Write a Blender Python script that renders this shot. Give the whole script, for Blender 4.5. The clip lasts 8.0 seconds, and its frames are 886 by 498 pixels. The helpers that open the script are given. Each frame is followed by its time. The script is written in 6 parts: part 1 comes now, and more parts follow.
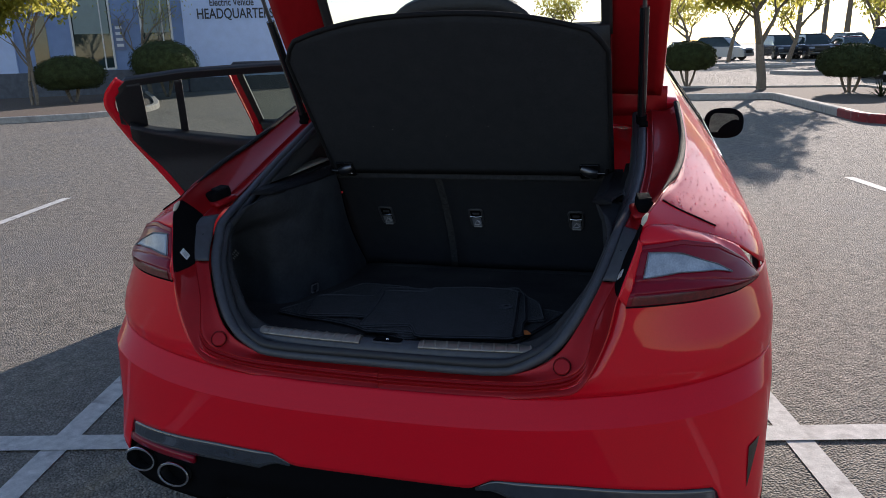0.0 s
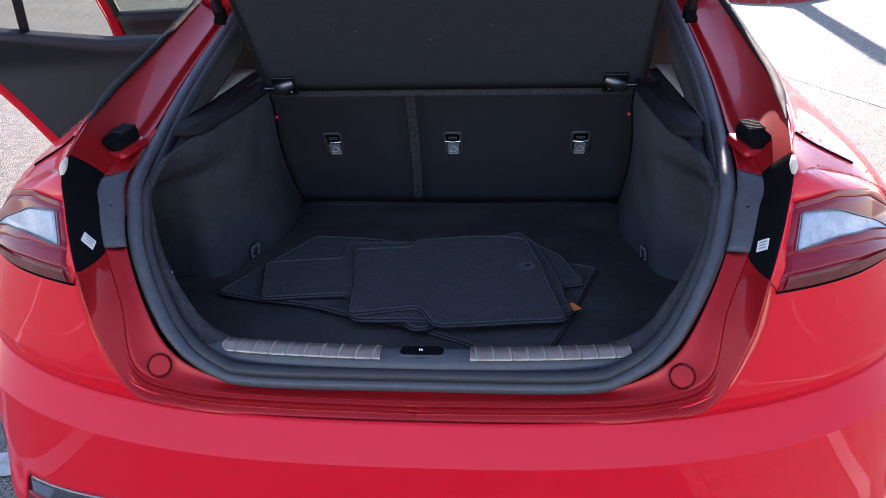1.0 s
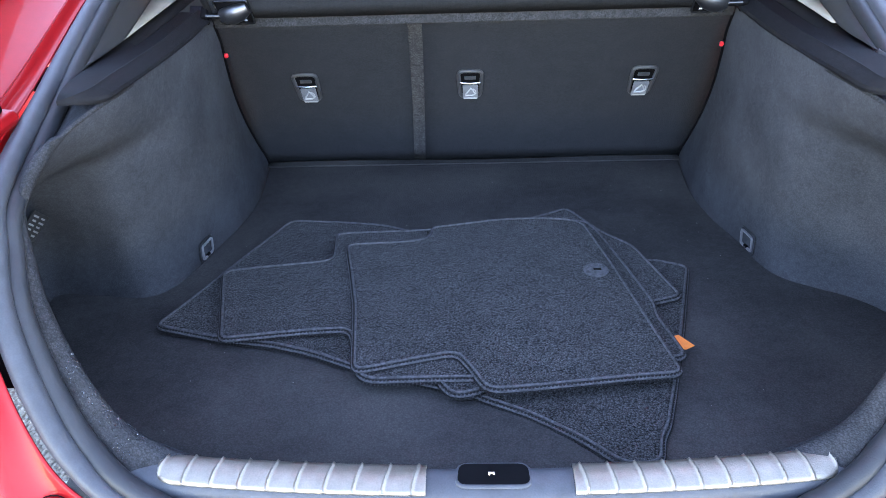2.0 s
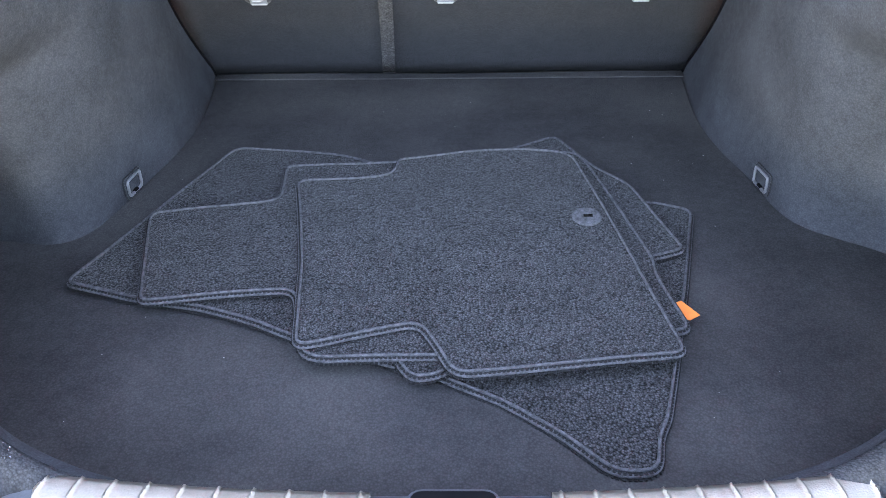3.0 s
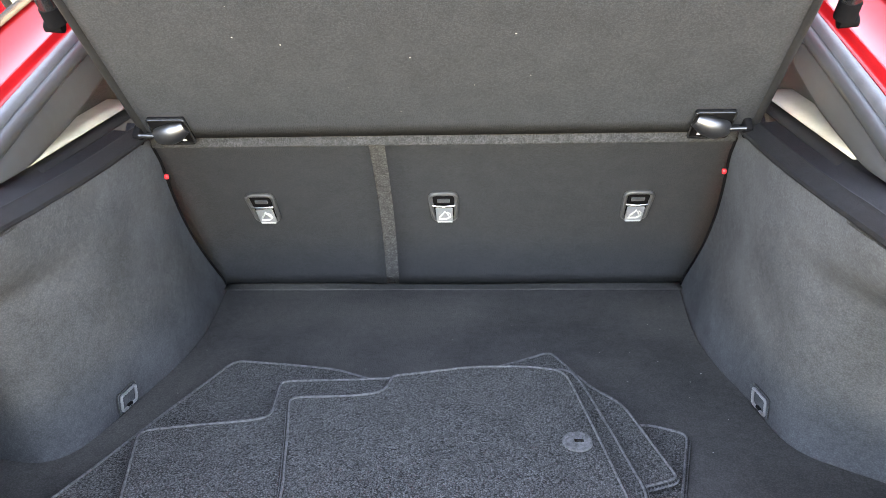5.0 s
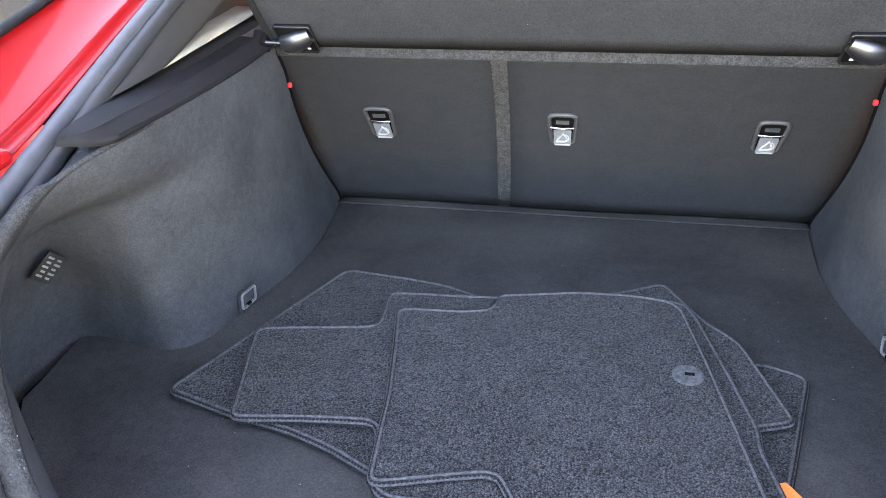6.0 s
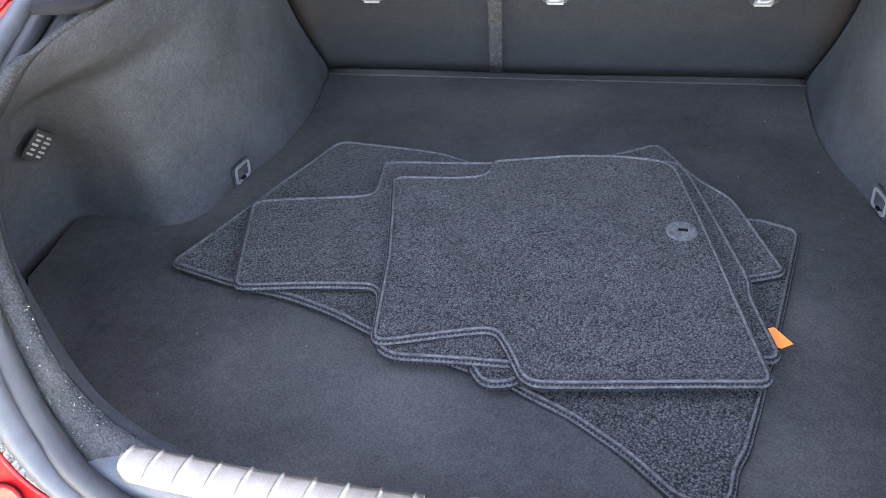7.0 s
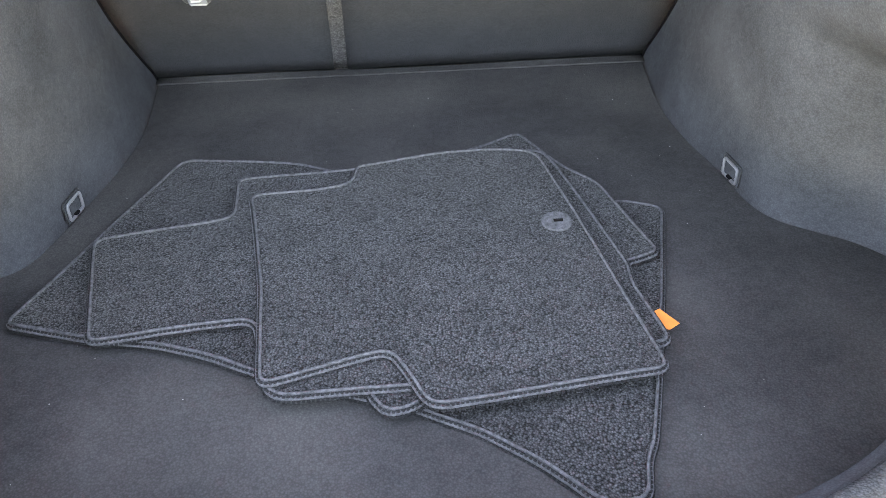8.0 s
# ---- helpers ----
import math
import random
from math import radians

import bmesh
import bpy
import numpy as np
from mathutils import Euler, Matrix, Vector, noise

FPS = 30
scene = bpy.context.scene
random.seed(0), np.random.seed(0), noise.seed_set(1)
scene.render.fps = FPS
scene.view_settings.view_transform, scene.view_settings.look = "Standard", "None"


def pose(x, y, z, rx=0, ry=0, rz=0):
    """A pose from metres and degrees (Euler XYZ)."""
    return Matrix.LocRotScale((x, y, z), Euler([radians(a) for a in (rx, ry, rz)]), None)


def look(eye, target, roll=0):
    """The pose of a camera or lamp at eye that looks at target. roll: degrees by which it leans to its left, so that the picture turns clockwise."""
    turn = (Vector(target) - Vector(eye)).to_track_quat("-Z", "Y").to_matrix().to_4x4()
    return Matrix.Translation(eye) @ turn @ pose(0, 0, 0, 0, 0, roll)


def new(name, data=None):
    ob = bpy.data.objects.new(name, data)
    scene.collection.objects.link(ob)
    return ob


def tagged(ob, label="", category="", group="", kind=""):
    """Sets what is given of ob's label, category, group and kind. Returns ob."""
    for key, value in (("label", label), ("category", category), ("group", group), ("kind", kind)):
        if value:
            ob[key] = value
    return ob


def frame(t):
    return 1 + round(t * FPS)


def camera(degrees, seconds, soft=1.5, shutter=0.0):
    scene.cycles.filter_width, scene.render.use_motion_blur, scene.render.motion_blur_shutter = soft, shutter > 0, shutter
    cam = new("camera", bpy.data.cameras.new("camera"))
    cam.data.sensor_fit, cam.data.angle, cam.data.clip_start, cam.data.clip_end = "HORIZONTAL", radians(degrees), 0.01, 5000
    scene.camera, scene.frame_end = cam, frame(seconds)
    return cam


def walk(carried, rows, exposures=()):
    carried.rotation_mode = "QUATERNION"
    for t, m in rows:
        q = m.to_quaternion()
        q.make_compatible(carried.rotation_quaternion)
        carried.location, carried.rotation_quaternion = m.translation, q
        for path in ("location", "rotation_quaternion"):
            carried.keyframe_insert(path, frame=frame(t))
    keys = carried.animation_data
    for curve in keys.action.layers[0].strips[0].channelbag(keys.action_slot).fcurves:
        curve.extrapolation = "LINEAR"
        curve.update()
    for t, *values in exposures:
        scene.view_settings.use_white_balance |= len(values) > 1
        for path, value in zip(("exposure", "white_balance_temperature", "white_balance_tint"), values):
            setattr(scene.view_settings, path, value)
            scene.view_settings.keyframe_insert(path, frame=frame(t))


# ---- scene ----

# ---------- camera ----------
cam = camera(60.8, 8.0, soft=0.9)
PATH = [
    (0, (0.638, -1.635, 1.4), (0.096, 0.222, 0.892), -1.9),
    (0.5, (0.343, -1.409, 1.399), (0.056, 0.473, 0.786), -1.3),
    (1, (0.156, -1.11, 1.389), (-0.013, 0.717, 0.593), -1.7),
    (1.2, (0.115, -0.969, 1.381), (-0.055, 0.841, 0.547), -1.9),
    (2.3, (-0.024, -0.466, 1.292), (-0.066, 1.209, 0.199), -1.8),
    (2.5, (-0.016, -0.422, 1.282), (-0.055, 1.215, 0.135), -1.7),
    (3, (0.015, -0.36, 1.269), (-0.019, 1.215, 0.036), -1.0),
    (3.5, (0.057, -0.342, 1.271), (0.047, 1.26, 0.074), -0.2),
    (4, (0.081, -0.34, 1.295), (0.131, 1.393, 0.298), 0.7),
    (4.2, (0.083, -0.338, 1.301), (0.139, 1.427, 0.363), 0.5),
    (5.3, (0.064, -0.338, 1.317), (-0.152, 1.483, 0.518), -2.2),
    (5.5, (0.059, -0.337, 1.311), (-0.229, 1.474, 0.512), -2.2),
    (6, (0.052, -0.337, 1.297), (-0.314, 1.371, 0.323), -2.0),
    (6.5, (0.047, -0.343, 1.286), (-0.345, 1.239, 0.126), -2.4),
    (7, (0.05, -0.351, 1.282), (-0.277, 1.185, 0.043), -3.9),
    (7.5, (0.041, -0.358, 1.286), (-0.002, 1.189, 0.02), -2.6),
    (8, (0.008, -0.289, 1.28), (0.077, 1.241, -0.006), -1.6),
]
walk(cam, [(t, look(eye, target, roll)) for t, eye, target, roll in PATH],
     exposures=((0.0, 0.40, 6600, 19), (0.5, 0.80, 6600, 22), (0.7, 0.95, 6600, 24), (1.0, 2.05, 6600, 28), (1.2, 2.62, 6700, 26), (2.3, 4.4, 7150, 23), (3.0, 4.68, 8200, 23), (3.5, 4.90, 9300, 21), (4.2, 5.17, 10600, 20), (5.3, 4.92, 9600, 22), (6.0, 4.82, 8900, 23), (6.5, 4.72, 9000, 24), (7.5, 4.88, 9600, 22), (8.0, 5.0, 10500, 21)))

# ---------- light ----------
SUN_TO = Vector((0.53, 3.10, 1.0)).normalized()      # from the place towards the sun
world = bpy.data.worlds.new("world")
scene.world = world
world.use_nodes = True
wn = world.node_tree.nodes
sky = wn.new("ShaderNodeTexSky")
sky.sky_type, sky.sun_disc = "NISHITA", False
sky.sun_elevation = math.asin(SUN_TO.z)
sky.sun_rotation = math.atan2(SUN_TO.x, SUN_TO.y)
sky.air_density, sky.dust_density = 0.9, 0.05
wn["Background"].inputs["Strength"].default_value = 0.145
world.node_tree.links.new(sky.outputs[0], wn["Background"].inputs["Color"])
sun = new("sun", bpy.data.lights.new("sun", "SUN"))
sun.data.energy, sun.data.angle, sun.data.color = 5.0, radians(0.53), (1.0, 0.93, 0.82)
sun.matrix_world = look(SUN_TO * 60, (0, 0, 0))


# ---------- materials ----------
def material(name, color, rough=0.6, metal=0.0, vary=0.12, scale=30.0, bump=0.0, bump_scale=200.0, coat=0.0,
             spots=None, spot_amount=0.0, spot_scale=8.0, sheen=0.0, emit=0.0):
    """Principled surface with two scales of colour variation, optional stains and fine relief."""
    m = bpy.data.materials.new(name)
    m.use_nodes = True
    n, l = m.node_tree.nodes, m.node_tree.links
    b = n["Principled BSDF"]
    co = n.new("ShaderNodeTexCoord").outputs["Object"]

    def tex(s, detail=4.0):
        t = n.new("ShaderNodeTexNoise")
        t.inputs["Scale"].default_value, t.inputs["Detail"].default_value = s, detail
        l.new(co, t.inputs["Vector"])
        return t.outputs["Fac"]

    def blend(f, a, c, lo, hi):
        r = n.new("ShaderNodeMapRange")
        r.inputs[1].default_value, r.inputs[2].default_value = lo, hi
        l.new(f, r.inputs[0])
        x = n.new("ShaderNodeMix")
        x.data_type = "RGBA"
        l.new(r.outputs[0], x.inputs[0])
        for sock, v in ((x.inputs[6], a), (x.inputs[7], c)):
            if isinstance(v, tuple):
                sock.default_value = (*v[:3], 1)
            else:
                l.new(v, sock)
        return x.outputs[2]

    dark = tuple(c * (1 - vary) for c in color)
    light = tuple(min(1, c * (1 + vary)) for c in color)
    col = blend(tex(scale), dark, light, 0.3, 0.7)
    if vary:
        fine = blend(tex(scale * 9), tuple(c * (1 - vary) for c in (1, 1, 1)), (1.0, 1.0, 1.0), 0.35, 0.65)
        mul = n.new("ShaderNodeMix")
        mul.data_type, mul.blend_type = "RGBA", "MULTIPLY"
        mul.inputs[0].default_value = 1
        l.new(col, mul.inputs[6])
        l.new(fine, mul.inputs[7])
        col = mul.outputs[2]
    if spots:
        col = blend(tex(spot_scale, 6), col, spots, 0.62 - spot_amount * 0.2, 0.72)
    l.new(col, b.inputs["Base Color"])
    b.inputs["Roughness"].default_value, b.inputs["Metallic"].default_value = rough, metal
    b.inputs["Coat Weight"].default_value = coat
    b.inputs["Coat Roughness"].default_value = 0.025
    b.inputs["Sheen Weight"].default_value = sheen
    if emit:
        b.inputs["Emission Color"].default_value = (*color[:3], 1)
        b.inputs["Emission Strength"].default_value = emit
    if bump:
        p = n.new("ShaderNodeBump")
        p.inputs["Strength"].default_value, p.inputs["Distance"].default_value = bump, 0.002
        l.new(tex(bump_scale, 3), p.inputs["Height"])
        l.new(p.outputs[0], b.inputs["Normal"])
    return m


def glass_material(name, color, rough=0.0, ior=1.5):
    m = bpy.data.materials.new(name)
    m.use_nodes = True
    n, l = m.node_tree.nodes, m.node_tree.links
    out = n["Material Output"]
    n.remove(n["Principled BSDF"])
    tr, gl, mx, lw = (n.new(k) for k in ("ShaderNodeBsdfTransparent", "ShaderNodeBsdfGlossy", "ShaderNodeMixShader", "ShaderNodeLayerWeight"))
    tr.inputs[0].default_value = (*color, 1)
    gl.inputs["Roughness"].default_value = rough
    # the same gloss from either side: base reflectance rising towards grazing angles
    base = ((ior - 1) / (ior + 1)) ** 2
    lw.inputs["Blend"].default_value = 0.5
    edge, rise_to = n.new("ShaderNodeMath"), n.new("ShaderNodeMath")
    edge.operation, rise_to.operation = "POWER", "MULTIPLY_ADD"
    edge.inputs[1].default_value = 5.0
    rise_to.inputs[1].default_value, rise_to.inputs[2].default_value = 1 - base, base
    l.new(lw.outputs["Facing"], edge.inputs[0])
    l.new(edge.outputs[0], rise_to.inputs[0])
    l.new(rise_to.outputs[0], mx.inputs[0])
    l.new(tr.outputs[0], mx.inputs[1])
    l.new(gl.outputs[0], mx.inputs[2])
    l.new(mx.outputs[0], out.inputs[0])
    return m


RED = material("red_paint", (0.66, 0.004, 0.017), 0.65, 0.0, 0.03, 300, coat=0.62)
# the same paint as RED, its colour darkened for the light inside the opening
RED_IN = material("red_paint_inner_darkened", (0.35, 0.009, 0.012), 0.40, 0.35, 0.06, 40, coat=0.28)
for m in (RED, RED_IN):
    m.node_tree.nodes["Principled BSDF"].inputs["Specular IOR Level"].default_value = 0.1
    m.node_tree.nodes["Principled BSDF"].inputs["Coat IOR"].default_value = 1.5
STRIP_GLOSS = material("piano_black", (0.035, 0.042, 0.055), 0.12, 0, 0.1, 60, coat=1.0)
POCKET = material("matt_black_plastic", (0.007, 0.007, 0.008), 0.72, 0, 0.1, 60)
POCKET.node_tree.nodes["Principled BSDF"].inputs["Specular IOR Level"].default_value = 0.0
LEDGE_PLASTIC = material("grained_black_plastic", (0.0125, 0.0125, 0.014), 0.75, 0, 0.15, 60, 0.3, 900)
LEDGE_PLASTIC.node_tree.nodes["Principled BSDF"].inputs["Specular IOR Level"].default_value = 0.12
THREAD = material("dark_thread", (0.006, 0.006, 0.007), 0.8, 0, 0.2, 200)
CRUMB = material("pale_crumb", (0.30, 0.29, 0.27), 0.8, 0, 0.3, 200)
BLACK_GLOSS = material("black_gloss", (0.012, 0.012, 0.013), 0.15, 0, 0.1, 60, coat=0.5)
BLACK_PLASTIC = material("black_plastic", (0.016, 0.016, 0.0175), 0.5, 0, 0.2, 80, 0.4, 900)
RUBBER = material("grey_black_rubber", (0.052, 0.057, 0.068), 0.5, 0, 0.15, 60, 0.15, 500)
PILLAR_GREY = material("grey_pillar_plastic", (0.030, 0.031, 0.034), 0.6, 0, 0.12, 60, 0.2, 700)
SEAL_DARK = material("dark_rubber", (0.024, 0.026, 0.030), 0.55, 0, 0.12, 60, 0.15, 500)
TRIM = material("cargo_side_felt", (0.051, 0.0545, 0.0620), 0.95, 0, 0.16, 9, 0.0, 1100, spots=(0.068, 0.0725, 0.0825), spot_amount=0.8, spot_scale=5)
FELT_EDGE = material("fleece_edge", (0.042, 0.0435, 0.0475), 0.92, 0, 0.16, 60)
FLOOR_FELT = material("cargo_floor_felt", (0.0475, 0.0465, 0.0478), 0.93, 0, 0.16, 6, 0.0, 1000, spots=(0.078, 0.0755, 0.073), spot_amount=1.0, spot_scale=3.2)
BOARD = material("seat_back_felt", (0.0325, 0.0345, 0.0400), 0.95, 0, 0.07, 25)
SHELF = material("shelf_felt", (0.0325, 0.0345, 0.0395), 0.95, 0, 0.08, 20)
CARPET = material("mat_carpet", (0.076, 0.076, 0.080), 0.95, 0, 0.18, 14, 0.0, 330, sheen=0.1)


def pile(m, size, depth, dark, spread=(0.6, 1.4), power=1.0):
    """Loop pile: every loop is a small cell with its own tone and height, and shade painted into the gaps."""
    n, l = m.node_tree.nodes, m.node_tree.links
    b = n["Principled BSDF"]
    v = n.new("ShaderNodeTexVoronoi")
    v.inputs["Scale"].default_value = size
    co = n.new("ShaderNodeTexCoord")
    l.new(co.outputs["Object"], v.inputs["Vector"])
    old = b.inputs["Base Color"].links[0].from_socket
    # colour falls from the loop's middle to its rim, as gap shade
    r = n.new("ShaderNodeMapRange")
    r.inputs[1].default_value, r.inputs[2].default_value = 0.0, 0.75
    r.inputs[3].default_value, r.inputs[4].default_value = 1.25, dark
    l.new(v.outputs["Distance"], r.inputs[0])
    tone = n.new("ShaderNodeSeparateColor")
    l.new(v.outputs["Color"], tone.inputs[0])
    r2 = n.new("ShaderNodeMapRange")
    r2.inputs[3].default_value, r2.inputs[4].default_value = spread
    l.new(tone.outputs[0], r2.inputs[0])
    k = n.new("ShaderNodeMath")
    k.operation = "MULTIPLY"
    l.new(r.outputs[0], k.inputs[0])
    l.new(r2.outputs[0], k.inputs[1])
    if power != 1.0:
        w = n.new("ShaderNodeMath")
        w.operation = "POWER"
        l.new(k.outputs[0], w.inputs[0])
        w.inputs[1].default_value = power
        k = w
    mul = n.new("ShaderNodeVectorMath")
    mul.operation = "SCALE"
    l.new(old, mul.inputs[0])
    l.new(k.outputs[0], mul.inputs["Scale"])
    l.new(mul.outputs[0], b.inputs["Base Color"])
    p = n.new("ShaderNodeBump")
    p.inputs["Strength"].default_value, p.inputs["Distance"].default_value = 1.0, depth
    p.invert = True
    l.new(v.outputs["Distance"], p.inputs["Height"])
    l.new(p.outputs[0], b.inputs["Normal"])


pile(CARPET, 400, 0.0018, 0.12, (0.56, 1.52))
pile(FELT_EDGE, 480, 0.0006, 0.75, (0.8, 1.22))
pile(TRIM, 430, 0.0003, 0.88, (0.91, 1.11))
for felt, grain in ((FLOOR_FELT, 420), (BOARD, 500), (SHELF, 500)):
    pile(felt, grain, 0.0004, 0.85, (0.88, 1.14))
BINDING = material("mat_binding", (0.112, 0.112, 0.119), 0.85, 0, 0.4, 200, 0.8, 700)
HEM = material("shelf_hem_felt", (0.042, 0.042, 0.044), 0.9, 0, 0.2, 90)
STRIP_FELT = material("frayed_strip_felt", (0.068, 0.068, 0.072), 0.95, 0, 0.2, 70)
pile(STRIP_FELT, 420, 0.0006, 0.7, (0.65, 1.4))
pile(HEM, 420, 0.0006, 0.7, (0.7, 1.3))
for m in (TRIM, FELT_EDGE, FLOOR_FELT, BOARD, SHELF, CARPET, BINDING, HEM, STRIP_FELT):
    m.node_tree.nodes["Principled BSDF"].inputs["Specular IOR Level"].default_value = 0.05
BEZEL = material("grey_bezel_plastic", (0.050, 0.051, 0.055), 0.5, 0, 0.1, 60)
STEEL = material("brushed_steel", (0.32, 0.285, 0.24), 0.38, 0.75, 0.12, 60, 0.25, 600)
DULL_CHROME = material("dull_chrome", (0.17, 0.17, 0.18), 0.42, 1.0, 0.1, 60)
CHROME = material("chrome", (0.75, 0.75, 0.76), 0.12, 1.0, 0.04, 40)
RING_STEEL = material("tie_down_steel", (0.22, 0.22, 0.235), 0.32, 0.3, 0.1, 60)
FLAP = material("pale_flap", (0.20, 0.21, 0.235), 0.5, 0.1, 0.15, 90)
ICON = material("pale_print", (0.42, 0.43, 0.45), 0.6, 0, 0.1, 60)
LABEL = material("white_label", (0.72, 0.73, 0.75), 0.5, 0, 0.05, 60)
ORANGE = material("orange_tag", (0.90, 0.24, 0.05), 0.6, 0, 0.08, 60)
RED_TAB = material("red_tab", (0.75, 0.02, 0.03), 0.5, 0, 0.05, 60)
LAMP_RED = material("red_lamp_lens", (0.21, 0.002, 0.014), 0.3, 0.0, 0.05, 60, coat=0.35)
LAMP_STRIP = material("ribbed_red_lamp_lens", (0.13, 0.004, 0.007), 0.4, 0.0, 0.45, 45, 0.5, 160, coat=0.15)
LAMP_RED.node_tree.nodes["Principled BSDF"].inputs["Specular IOR Level"].default_value = 0.15
LAMP_WHITE = material("clear_lamp_lens", (0.30, 0.36, 0.45), 0.25, 0.0, 0.22, 28, 0.3, 300, coat=0.3)
CREAM = material("cream_foam", (0.62, 0.55, 0.42), 0.9, 0, 0.1, 60)
BEIGE = material("beige_trim", (0.36, 0.33, 0.28), 0.8, 0, 0.06, 40, 0.3, 500)
TYRE = material("tyre_rubber", (0.02, 0.02, 0.021), 0.8, 0, 0.2, 30, 0.5, 300)
ALLOY = material("wheel_alloy", (0.35, 0.35, 0.36), 0.3, 0.9, 0.05, 30)
GLASS = glass_material("tinted_glass", (0.66, 0.69, 0.67))
PRIVACY = glass_material("privacy_glass", (0.56, 0.62, 0.59), 0.0, 1.6)
DARK_GLASS = glass_material("dark_glass", (0.06, 0.072, 0.066))
ASPHALT = material("asphalt", (0.262, 0.234, 0.190), 0.87, 0, 0.3, 13, 0.0, 70, spots=(0.20, 0.185, 0.163), spot_amount=0.5, spot_scale=0.6)
pile(ASPHALT, 105, 0.003, 0.72, (0.72, 1.28))
for node in ASPHALT.node_tree.nodes:
    if node.type == "BUMP":
        node.inputs["Distance"].default_value = 0.008
LINE = material("white_road_paint", (0.62, 0.60, 0.56), 0.8, 0, 0.18, 25, 0.6, 120, spots=(0.32, 0.30, 0.28), spot_amount=0.25, spot_scale=12)
CONCRETE = material("kerb_concrete", (0.42, 0.39, 0.35), 0.9, 0, 0.15, 12, 0.6, 120, spots=(0.26, 0.24, 0.22), spot_amount=0.3, spot_scale=4)
KERB_RED = material("kerb_red_paint", (0.27, 0.018, 0.022), 0.75, 0, 0.25, 12, 0.4, 100, spots=(0.30, 0.20, 0.18), spot_amount=0.2, spot_scale=9)
SOIL = material("planter_soil", (0.12, 0.085, 0.058), 0.95, 0, 0.35, 18, 1.0, 60, spots=(0.20, 0.16, 0.12), spot_amount=0.4, spot_scale=20)
# both stucco colours carry the blue cast of the shaded facade
STUCCO = material("shade_tinted_pale_stucco", (0.51, 0.62, 0.85), 0.9, 0, 0.05, 3, 0.5, 80)
STUCCO_GREY = material("shade_tinted_grey_stucco", (0.225, 0.315, 0.51), 0.9, 0, 0.06, 3, 0.5, 80)
STONE_DARK = material("dark_wall_base", (0.11, 0.12, 0.14), 0.8, 0, 0.2, 5, 0.5, 60)
WINDOW_DARK = material("window_pane", (0.025, 0.045, 0.045), 0.05, 0, 0.2, 1, coat=0.2)
FRAME_WHITE = material("window_frame", (0.66, 0.66, 0.64), 0.4, 0.2, 0.05, 20)
BARK = material("bark", (0.24, 0.19, 0.14), 0.9, 0, 0.3, 20, 1.0, 60)
LEAF = material("leaf", (0.12, 0.135, 0.03), 0.55, 0, 0.45, 2.5)
LEAF_DARK = material("shrub_leaf", (0.058, 0.074, 0.030), 1.0, 0, 0.4, 6)
BLIND = material("window_blind", (0.26, 0.32, 0.30), 0.8, 0, 0.05, 4)
SIGN_BLUE = material("sign_blue", (0.16, 0.20, 0.32), 0.5, 0, 0.05, 4)
for m in (LEAF, LEAF_DARK):
    m.node_tree.nodes["Principled BSDF"].inputs["Specular IOR Level"].default_value = 0.1
for m in (LEAF,):
    n, l = m.node_tree.nodes, m.node_tree.links
    t, x = n.new("ShaderNodeBsdfTranslucent"), n.new("ShaderNodeMixShader")
    t.inputs[0].default_value = (0.60, 0.56, 0.12, 1)
    x.inputs[0].default_value = 0.65
    l.new(n["Principled BSDF"].outputs[0], x.inputs[1])
    l.new(t.outputs[0], x.inputs[2])
    l.new(x.outputs[0], n["Material Output"].inputs[0])
SIGN_INK = material("sign_ink", (0.03, 0.035, 0.05), 0.5, 0, 0.05, 20)
DROP = material("water", (1.0, 1.0, 1.0), 0.0, 0, 0.0)
DROP.node_tree.nodes["Principled BSDF"].inputs["Transmission Weight"].default_value = 1.0
DROP.node_tree.nodes["Principled BSDF"].inputs["IOR"].default_value = 1.33
MIRROR = material("mirror_glass", (0.30, 0.33, 0.34), 0.02, 1.0, 0.0)
GALV = material("galvanised_steel", (0.40, 0.40, 0.40), 0.5, 0.5, 0.15, 8, 0.3, 100)


# ---------- mesh helpers ----------
def obj(name, verts, faces, mat, parent=None, smooth=40, label="", mods=()):
    me = bpy.data.meshes.new(name)
    me.from_pydata([tuple(v) for v in verts], [], faces)
    if mat:
        me.materials.append(mat)
    ob = new(name, me)
    if smooth:
        me.polygons.foreach_set("use_smooth", [True] * len(me.polygons))
        me.set_sharp_from_angle(angle=radians(smooth))
    if parent:
        ob.parent = parent
    if label:
        ob["label"] = label
    for kind, opts in mods:
        add_mod(ob, kind, **opts)
    return ob


def add_mod(ob, kind, **opts):
    md = ob.modifiers.new(kind.lower(), kind)
    if kind == "SOLIDIFY":
        md.thickness, md.offset = opts.get("t", 0.003), opts.get("offset", -1)
    elif kind == "BEVEL":
        md.width, md.segments, md.limit_method, md.angle_limit = opts.get("w", 0.003), opts.get("s", 2), "ANGLE", radians(40)
    elif kind == "SUBSURF":
        md.levels = md.render_levels = opts.get("n", 1)
    return md


def part(name, bm, mat, parent=None, label="", smooth=40):
    me = bpy.data.meshes.new(name)
    bm.to_mesh(me)
    bm.free()
    me.materials.append(mat)
    if smooth:
        me.polygons.foreach_set("use_smooth", [True] * len(me.polygons))
        me.set_sharp_from_angle(angle=radians(smooth))
    ob = new(name, me)
    if parent:
        ob.parent = parent
    if label:
        ob["label"] = label
    return ob


def empty(name, at=(0, 0, 0)):
    e = new(name)
    e.empty_display_size = 0.1
    e.location = at
    return e


